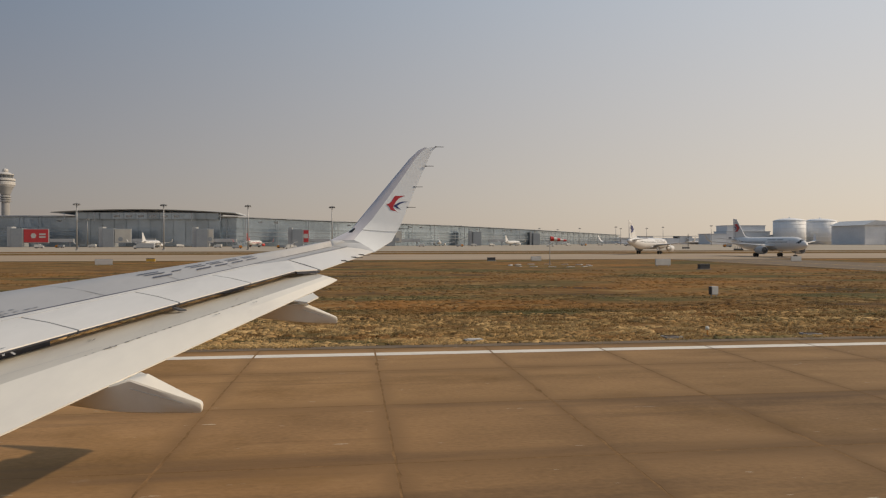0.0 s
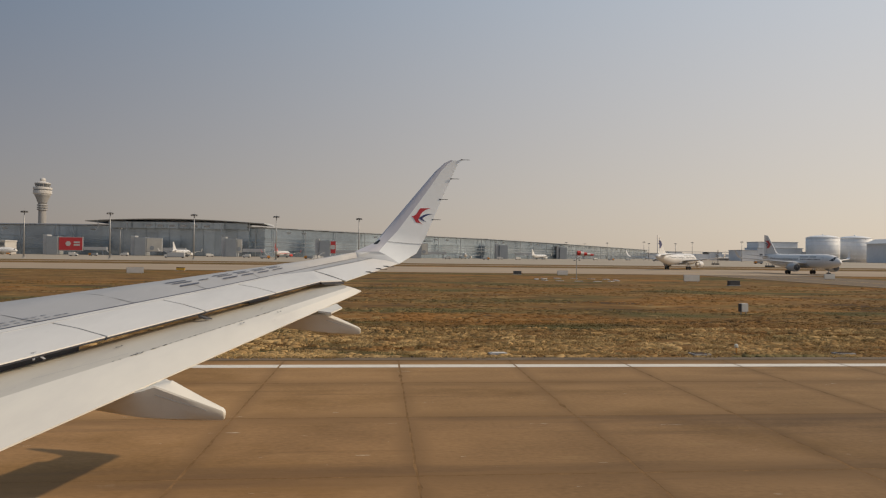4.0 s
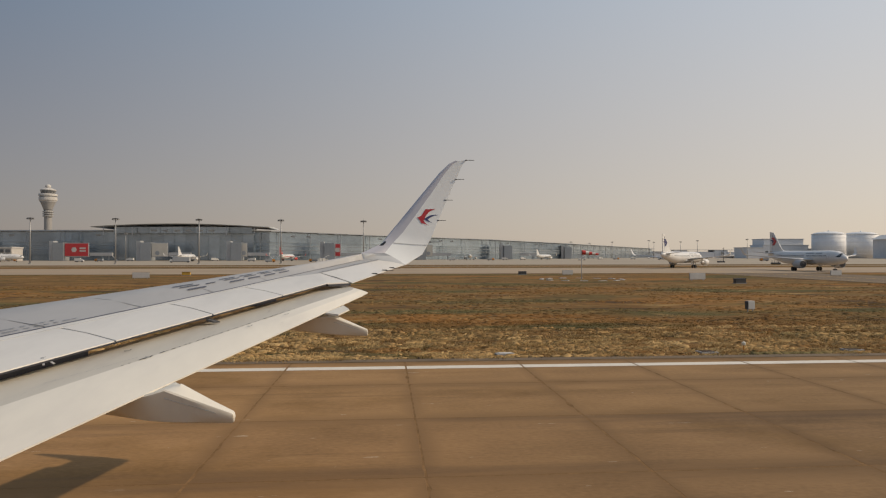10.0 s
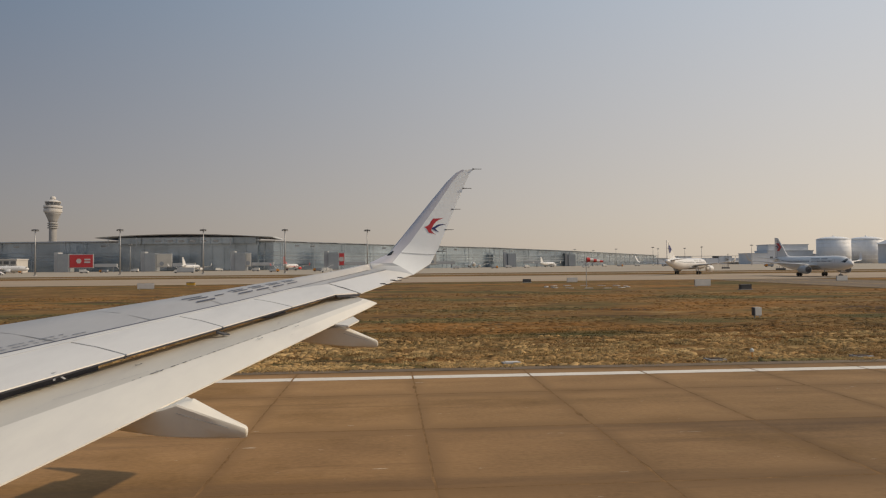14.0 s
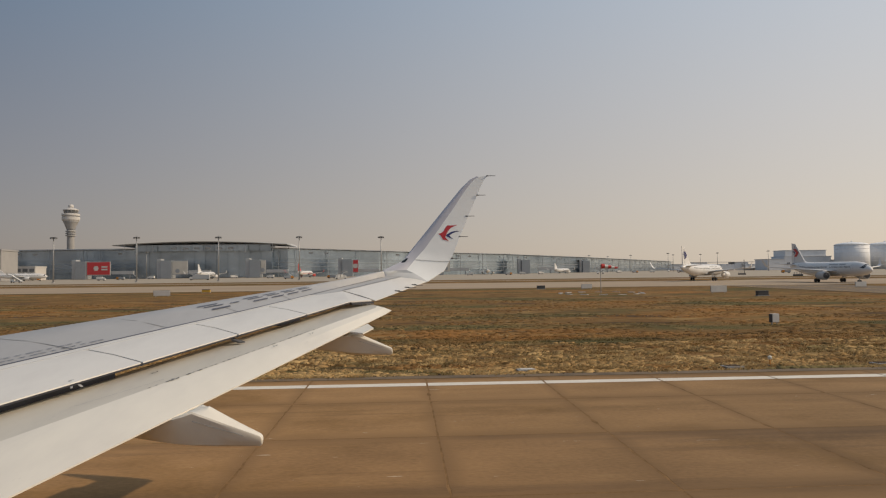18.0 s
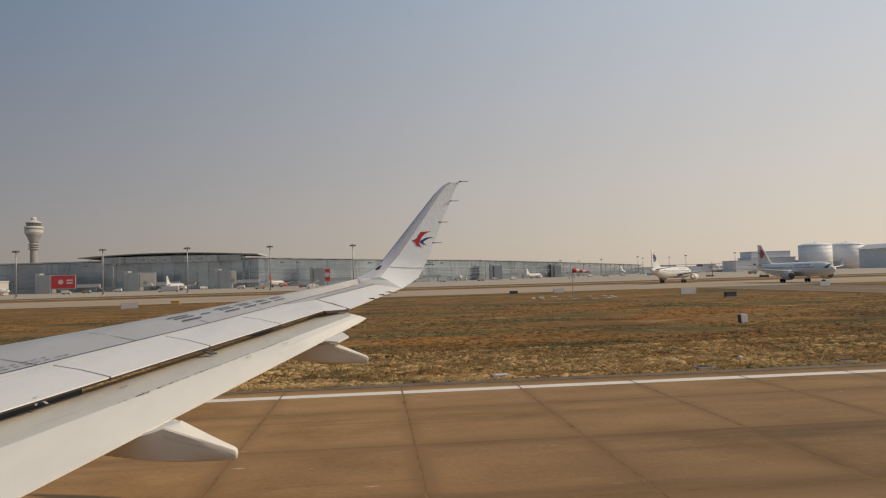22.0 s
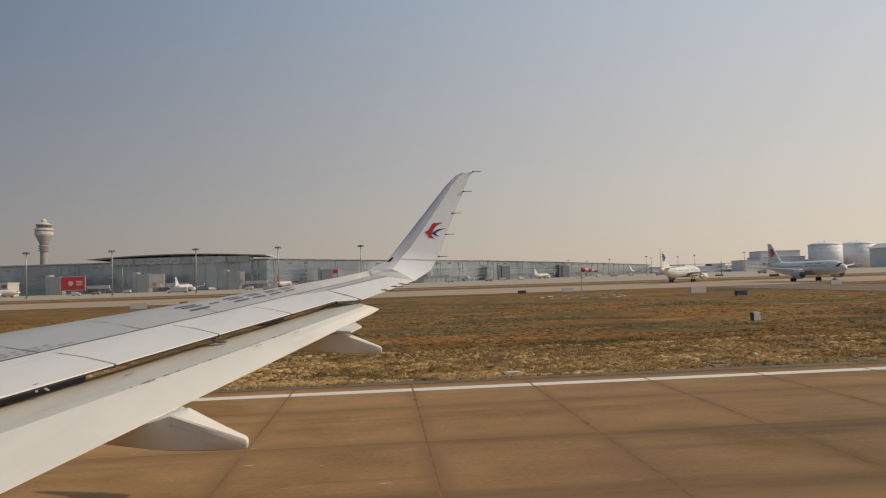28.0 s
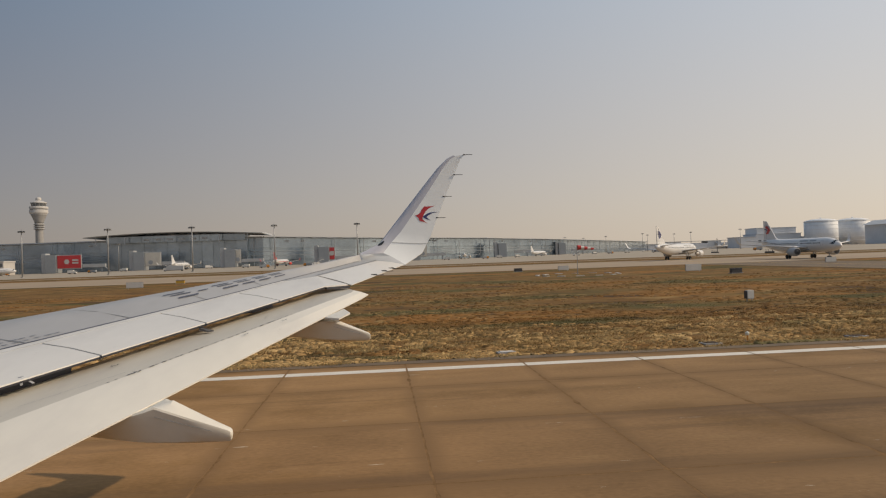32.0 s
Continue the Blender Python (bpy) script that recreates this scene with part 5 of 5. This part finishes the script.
# ---- things in the grass ----
def board(way, y, w, h, turn, label="pale rectangular taxiway sign seen from behind on short legs"):
    ob = thing("taxiway_sign", label, "sign", "taxiway signs", at=facing(way, y, turn, -0.03))
    part("panel", box(-w / 2, w / 2, -0.12, 0.12, 0.22, 0.22 + h, 0.03), M_SIGN, ob)
    part("rim", box(-w / 2 - 0.04, w / 2 + 0.04, -0.06, 0.06, 0.18, 0.26 + h, 0.02), M_STEEL, ob)
    for f in (-0.38, 0.38):
        part("leg", lathe([(0.05, 0), (0.05, 0.3)], 8, (f * w, 0, 0)), M_STEEL, ob)
    return ob


board(25.03, 118, 3.0, 1.1, 6)
board(15.04, 152, 2.4, 0.9, 5, "dark-faced taxiway sign on short legs in the grass")
board(34.43, 140, 2.6, 1.0, 6)
board(-1.91, 150, 2.6, 1.0, 5)
board(-18.78, 136, 3.0, 1.0, 5)


def junction_box(way, y, material, label):
    ob = thing("junction_box", label, "junction box", "boxes in the grass", at=facing(way, y, 4, -0.03))
    part("housing", box(-0.9, 0.9, -0.35, 0.35, 0.1, 0.75, 0.04), material, ob)
    part("lid", box(-0.96, 0.96, -0.4, 0.4, 0.755, 0.82, 0.02), M_METAL_DARK, ob)
    part("plinth", box(-1.0, 1.0, -0.45, 0.45, 0.0, 0.095), M_GREY_WALL, ob)


junction_box(28.06, 105, M_METAL_DARK, "low dark metal junction box on a concrete plinth")
junction_box(11.37, 158, M_METAL_DARK, "low dark metal junction box beside the taxiway grass")
junction_box(-15.56, 160, M_YELLOW, "small yellow equipment box beside the taxiway")


def distance_marker(way, y):
    ob = thing("marker_box", "weathered white marker box standing on two legs in the grass", "marker", at=facing(way, y, 8, -0.03))
    part("box", box(-0.3, 0.3, -0.2, 0.2, 0.2, 0.86, 0.03), M_SIGN, ob)
    part("side_panel", box(-0.34, -0.305, -0.18, 0.18, 0.22, 0.84), M_METAL_DARK, ob)
    for s in (-0.22, 0.22):
        part("leg", box(s - 0.03, s + 0.03, -0.03, 0.03, 0, 0.3), M_STEEL, ob)


distance_marker(28.85, 52)


def edge_light(x, y):
    ob = thing("edge_light", "small runway edge light on a short stem in the grass", "runway light", "runway edge lights", at=pose(x, y, -0.03))
    part("base_plate", lathe([(0.14, 0), (0.14, 0.04), (0.09, 0.05)], 12), M_METAL_DARK, ob)
    part("stem", lathe([(0.03, 0.05), (0.03, 0.3)], 8), M_ORANGE, ob)
    part("lens", lathe([(0.07, 0.3), (0.09, 0.34), (0.09, 0.42), (0.03, 0.47)], 12), M_LAMP, ob, "clear glass lens")


for x in (-24.0, 16.5, 58.0):
    edge_light(x, 30.4)
rng = random.Random(5)
for k, (x, y) in enumerate(((5.4, 30.2), (14.6, 30.1), (21.6, 30.2), (-9.0, 30.3))):
    ob = thing("cover_plate", "pale concrete cable pit cover lying in the grass edge", "pit cover", "pit covers", at=pose(x, y, -0.03, 0, 0, rng.uniform(-12, 12)))
    part("slab", box(-0.42, 0.42, -0.3, 0.3, 0, 0.09, 0.02), M_GREY_WALL, ob)
    part("lid", box(-0.3, 0.3, -0.2, 0.2, 0.094, 0.115, 0.008), M_WHITE_WALL if k == 0 else M_SOIL, ob)


def antenna(way, y, h):
    ob = thing("antenna_mast", "slender dark antenna mast with a low equipment frame", "antenna", at=facing(way, y, 0, 0.02))
    part("mast", lathe([(0.22, 0), (0.12, h)], 8), M_METAL_DARK, ob)
    for k in range(3):
        part("dipole", box(-0.7, 0.7, -0.06, 0.06, h * (0.6 + 0.15 * k), h * (0.6 + 0.15 * k) + 0.15), M_METAL_DARK, ob)
    part("frame", box(-4, 0.8, -0.5, 0.5, 0, 0.9, 0.1), M_METAL_DARK, ob)
    for k in range(3):
        part("post", box(-3.6 + 1.3 * k, -3.4 + 1.3 * k, -0.1, 0.1, 0.9, 2.0), M_STEEL, ob)


antenna(30.7, 330, 8.5)
antenna(26.87, 420, 9.5)


def windsock(way, y):
    ob = thing("windsock", "red and white striped windsock on a thin pole", "windsock", at=facing(way, y, 0, -0.03))
    part("pole", lathe([(0.07, 0), (0.05, 5.2)], 8), M_STEEL, ob)
    for k in range(5):
        r0, r1 = 0.45 - 0.06 * k, 0.45 - 0.06 * (k + 1)
        part("sleeve", lathe([(r0, 0.1 + 0.62 * k), (r1, 0.1 + 0.62 * (k + 1))], 12, (0, 0, 5.0 - 0.08 * k), "X"), M_PLANE_RED if k % 2 == 0 else M_TRUCK, ob, "red band" if k % 2 == 0 else "white band")


windsock(16.17, 125)
ring = random.Random(2)
for k in range(14):
    a = 2 * math.pi * k / 14
    ob = thing("marker_stone", "white painted flat marker stone in a ring round the windsock", "marker stone", "marker stones", at=pose(ground_at(16.17, 125) + 7.5 * math.cos(a), 125 + 7.5 * math.sin(a), -0.03, 0, 0, math.degrees(a) + 90))
    part("stone", box(-0.7, 0.7, -0.3, 0.3, 0, ring.uniform(0.06, 0.12), 0.02), M_SIGN, ob)


# ---- grass ----
def tufts(name, label, count, x_span, y_span, height, material, seed, spread, blades=5, keep=None, wide=0.02, bias=1.0):
    """Many leaning blades in tufts, as one mesh."""
    g = np.random.default_rng(seed)
    n = count
    y = y_span[0] + (y_span[1] - y_span[0]) * g.random(n) ** bias
    x = (x_span[0] + (x_span[1] - x_span[0]) * g.random(n)) * (y / y_span[1] if x_span[2] else 1.0)
    if keep is not None:
        ok = np.array([noise.noise((a * keep[0], b * keep[1], seed)) for a, b in zip(x, y)]) > keep[2] + 0.22 * (g.random(n) - 0.5)
        x, y = x[ok], y[ok]
        n = len(x)
    ox, oy = g.normal(0, spread, n * blades), g.normal(0, spread, n * blades)
    size = np.repeat(g.uniform(0.45, 1.65, n), blades)
    x, y = np.repeat(x, blades) + ox * size, np.repeat(y, blades) + oy * size
    m = len(x)
    h = height * size * g.uniform(0.5, 1.2, m)
    lean = h * (g.normal(0.35, 0.4, m) + 0.55 * ox / spread)
    side = h * (g.normal(0.0, 0.3, m) + 0.55 * oy / spread)
    w = wide * g.uniform(0.6, 1.4, m)
    a = g.uniform(0, math.pi, m)
    dx, dy = np.cos(a) * w, np.sin(a) * w * 0.5
    z0 = np.full(m, -0.035)
    v = np.empty((m * 4, 3))
    v[0::4] = np.stack([x - dx, y - dy, z0], 1)
    v[1::4] = np.stack([x + dx, y + dy, z0], 1)
    v[2::4] = np.stack([x + dx * 0.7 + lean * 0.45, y + dy * 0.7 + side * 0.45, z0 + h * 0.7], 1)
    v[3::4] = np.stack([x + lean, y + side, z0 + h], 1)
    me = bpy.data.meshes.new(name)
    me.vertices.add(m * 4)
    me.vertices.foreach_set("co", v.ravel())
    me.loops.add(m * 6)
    idx = np.arange(m)[:, None] * 4 + np.array([0, 1, 2, 0, 2, 3])
    me.loops.foreach_set("vertex_index", idx.ravel().astype(np.int32))
    me.polygons.add(m * 2)
    me.polygons.foreach_set("loop_start", np.arange(m * 2, dtype=np.int32) * 3)
    me.materials.append(material)
    me.update(calc_edges=True)
    me.validate()
    return tagged(new(name, me), label, "grass", kind="stuff")


def tussocks(name, label, count, x_span, y_span, radius, height, material, seed, keep, bias=1.0):
    """Low matted clumps with uneven outlines, as one mesh."""
    g = np.random.default_rng(seed)
    y = y_span[0] + (y_span[1] - y_span[0]) * g.random(count) ** bias
    x = (x_span[0] + (x_span[1] - x_span[0]) * g.random(count)) * (y / y_span[1])
    ok = np.array([noise.noise((a * keep[0], b * keep[1], seed)) for a, b in zip(x, y)]) > keep[2] + 0.3 * (g.random(count) - 0.5)
    x, y = x[ok], y[ok]
    m, k = len(x), 7
    r = radius * g.uniform(0.45, 1.5, m)
    h = height * g.uniform(0.4, 1.5, m)
    turn = g.uniform(0, 6.283, m)[:, None] + np.arange(k) * (2 * math.pi / k)
    foot = r[:, None] * g.uniform(0.7, 1.4, (m, k))
    brow = r[:, None] * g.uniform(0.35, 0.85, (m, k))
    v = np.empty((m, 2 * k + 1, 3))
    v[:, :k, 0], v[:, :k, 1], v[:, :k, 2] = x[:, None] + foot * np.cos(turn) * 1.35, y[:, None] + foot * np.sin(turn) * 0.85, -0.06
    v[:, k:2 * k, 0], v[:, k:2 * k, 1] = x[:, None] + brow * np.cos(turn) * 1.35, y[:, None] + brow * np.sin(turn) * 0.85
    v[:, k:2 * k, 2] = -0.03 + h[:, None] * g.uniform(0.35, 1.1, (m, k))
    v[:, 2 * k] = np.stack([x, y, -0.03 + h * g.uniform(0.7, 1.1, m)], 1)
    i, j = np.arange(k), (np.arange(k) + 1) % k
    tris = np.concatenate([np.stack([i, j, j + k], 1), np.stack([i, j + k, i + k], 1), np.stack([i + k, j + k, np.full(k, 2 * k)], 1)])
    idx = (np.arange(m)[:, None, None] * (2 * k + 1) + tris[None]).reshape(-1)
    me = bpy.data.meshes.new(name)
    me.vertices.add(m * (2 * k + 1))
    me.vertices.foreach_set("co", v.ravel())
    me.loops.add(len(idx))
    me.loops.foreach_set("vertex_index", idx.astype(np.int32))
    me.polygons.add(len(idx) // 3)
    me.polygons.foreach_set("loop_start", np.arange(len(idx) // 3, dtype=np.int32) * 3)
    me.materials.append(material)
    me.update(calc_edges=True)
    me.validate()
    return tagged(new(name, me), label, "grass", kind="stuff")


tufts("grass_fringe", "thick fringe of dry golden grass clumps along the shoulder", 6800, (-24, 36, False), (29.3, 41.0), 0.085, M_BLADE_GOLD, 3, 0.15, 36, (0.50, 0.9, 0.06), 0.014, 2.4)
tufts("grass_fringe", "short rusty grass at the foot of the fringe", 14000, (-22, 34, False), (29.15, 46.0), 0.06, M_BLADE_RUST, 4, 0.14, 6, (0.35, 0.8, -0.25), 0.016)
tussocks("grass_fringe", "low matted tussocks of straw coloured grass beside the shoulder", 8500, (-27, 40), (29.4, 41.5), 0.17, 0.075, M_TUSSOCK, 11, (0.35, 0.7, -0.03), 1.9)
tussocks("grass_field", "matted brown tussocks scattered over the grass field", 17000, (-72, 108), (38.0, 104.0), 0.21, 0.055, M_TUFT_FIELD, 12, (0.07, 0.16, -0.08), 1.4)
tufts("grass_field", "field of short rusty brown grass with olive patches", 7000, (-34, 50, True), (36.0, 56.0), 0.028, M_BLADE_RUST, 5, 0.30, 7, (0.10, 0.30, 0.02), 0.03, 1.7)
tufts("grass_field", "scattered paler gold clumps across the field", 700, (-66, 100, True), (38.0, 80.0), 0.08, M_BLADE_GOLD, 6, 0.24, 14, (0.05, 0.25, 0.06), 0.02, 1.6)

# dark clods along the bare edge of the shoulder
g = random.Random(9)
verts, faces = [], []
for k in range(560):
    c = Vector((g.uniform(-20, 32), 29.05 + abs(g.gauss(0, 0.28)), -0.02))
    s = g.uniform(0.03, 0.09)
    n = len(verts)
    for a in range(5):
        verts.append(c + Vector((s * math.cos(a * 1.257) * g.uniform(0.7, 1.4), s * math.sin(a * 1.257) * g.uniform(0.6, 1.2), 0)))
    verts.append(c + Vector((0, 0, s * g.uniform(0.5, 0.9))))
    faces += [(n + a, n + (a + 1) % 5, n + 5) for a in range(5)]
tagged(new("soil_clods", mesh_of("soil_clods", verts, faces, M_SOIL)), "dark crumbled soil along the grass edge", "soil", kind="stuff")

# ---- runway slabs and edge line ----
piece("joint_bed", mesh_of("joint_bed", [(-45, -1.3, 0.0095), (62, -1.3, 0.0095), (62, 28.4, 0.0095), (-45, 28.4, 0.0095)], [(0, 1, 2, 3)], M_JOINT), runway, "dark joint filler between slabs")


def slab_mesh(w, d, h, b, surface, seed):
    """A slab centred on its own origin with worn, chamfered, slightly ragged edges."""
    r = random.Random(seed)
    n = 16
    corners = [(-w / 2, -d / 2), (w / 2, -d / 2), (w / 2, d / 2), (-w / 2, d / 2)]
    lo = []
    for k in range(4):
        (xa, ya), (xb, yb) = corners[k], corners[(k + 1) % 4]
        for i in range(n):
            f = i / n
            inset = abs(r.gauss(0.0, 0.016)) + (r.uniform(0.02, 0.05) if r.random() < 0.03 else 0.0)
            x, y = xa + (xb - xa) * f, ya + (yb - ya) * f
            lo.append((x * (1 - 2 * inset / w), y * (1 - 2 * inset / d)))
    m = len(lo)
    v = [(x, y, h - b) for x, y in lo] + [(x * (1 - 2 * b / w), y * (1 - 2 * b / d), h) for x, y in lo]
    f = [tuple(range(m, 2 * m))] + [(k, (k + 1) % m, m + (k + 1) % m, m + k) for k in range(m)]
    return mesh_of("slab", v, f, surface)


slabs = [[slab_mesh(SLAB_X - 0.020, SLAB_Y - 0.020, 0.012, 0.005, surface, 10 * q + k) for k in range(5)] for q, surface in enumerate((M_SLAB, M_SLAB_WORN))]
paint = mesh_of("line_piece", [(-2.265, -0.34, 0), (2.265, -0.34, 0), (2.265, 0.34, 0), (-2.265, 0.34, 0)], [(0, 1, 2, 3)], M_WHITE_LINE)
edge_line = tagged(new("runway_edge_line", mesh_of("runway_edge_line", [(-45, 26.61, 0.0195), (-49.6, 26.61, 0.0195), (-49.6, 27.29, 0.0195), (-45, 27.29, 0.0195)], [(0, 3, 2, 1)], M_WHITE_LINE)), "broad worn white painted line along the runway edge", "road marking", kind="structure")
for i in range(-10, 13):
    x = 0.92 + SLAB_X * (i + 0.5)
    for j in range(6):
        piece("slab", slabs[j >= 2][(3 * i + 2 * j) % 5], runway, "", pose(x, ROW_TOP - SLAB_Y * (j + 0.5), 0.0, 0.0, 0.0, 180.0 * ((i + j) % 2)))
    piece("line_piece", paint, edge_line, "", pose(x, 26.95, 0.0205))

# touchdown bars that the aircraft has already passed
for y in (10.7, 14.1, 17.5):
    tagged(new("touchdown_bar", mesh_of("touchdown_bar", [(24, y - 0.9, 0.0205), (46.5, y - 0.9, 0.0205), (46.5, y + 0.9, 0.0205), (24, y + 0.9, 0.0205)], [(0, 1, 2, 3)], M_WHITE_LINE)), "long worn white touchdown bar painted on the runway", "road marking", "touchdown bars", "structure")
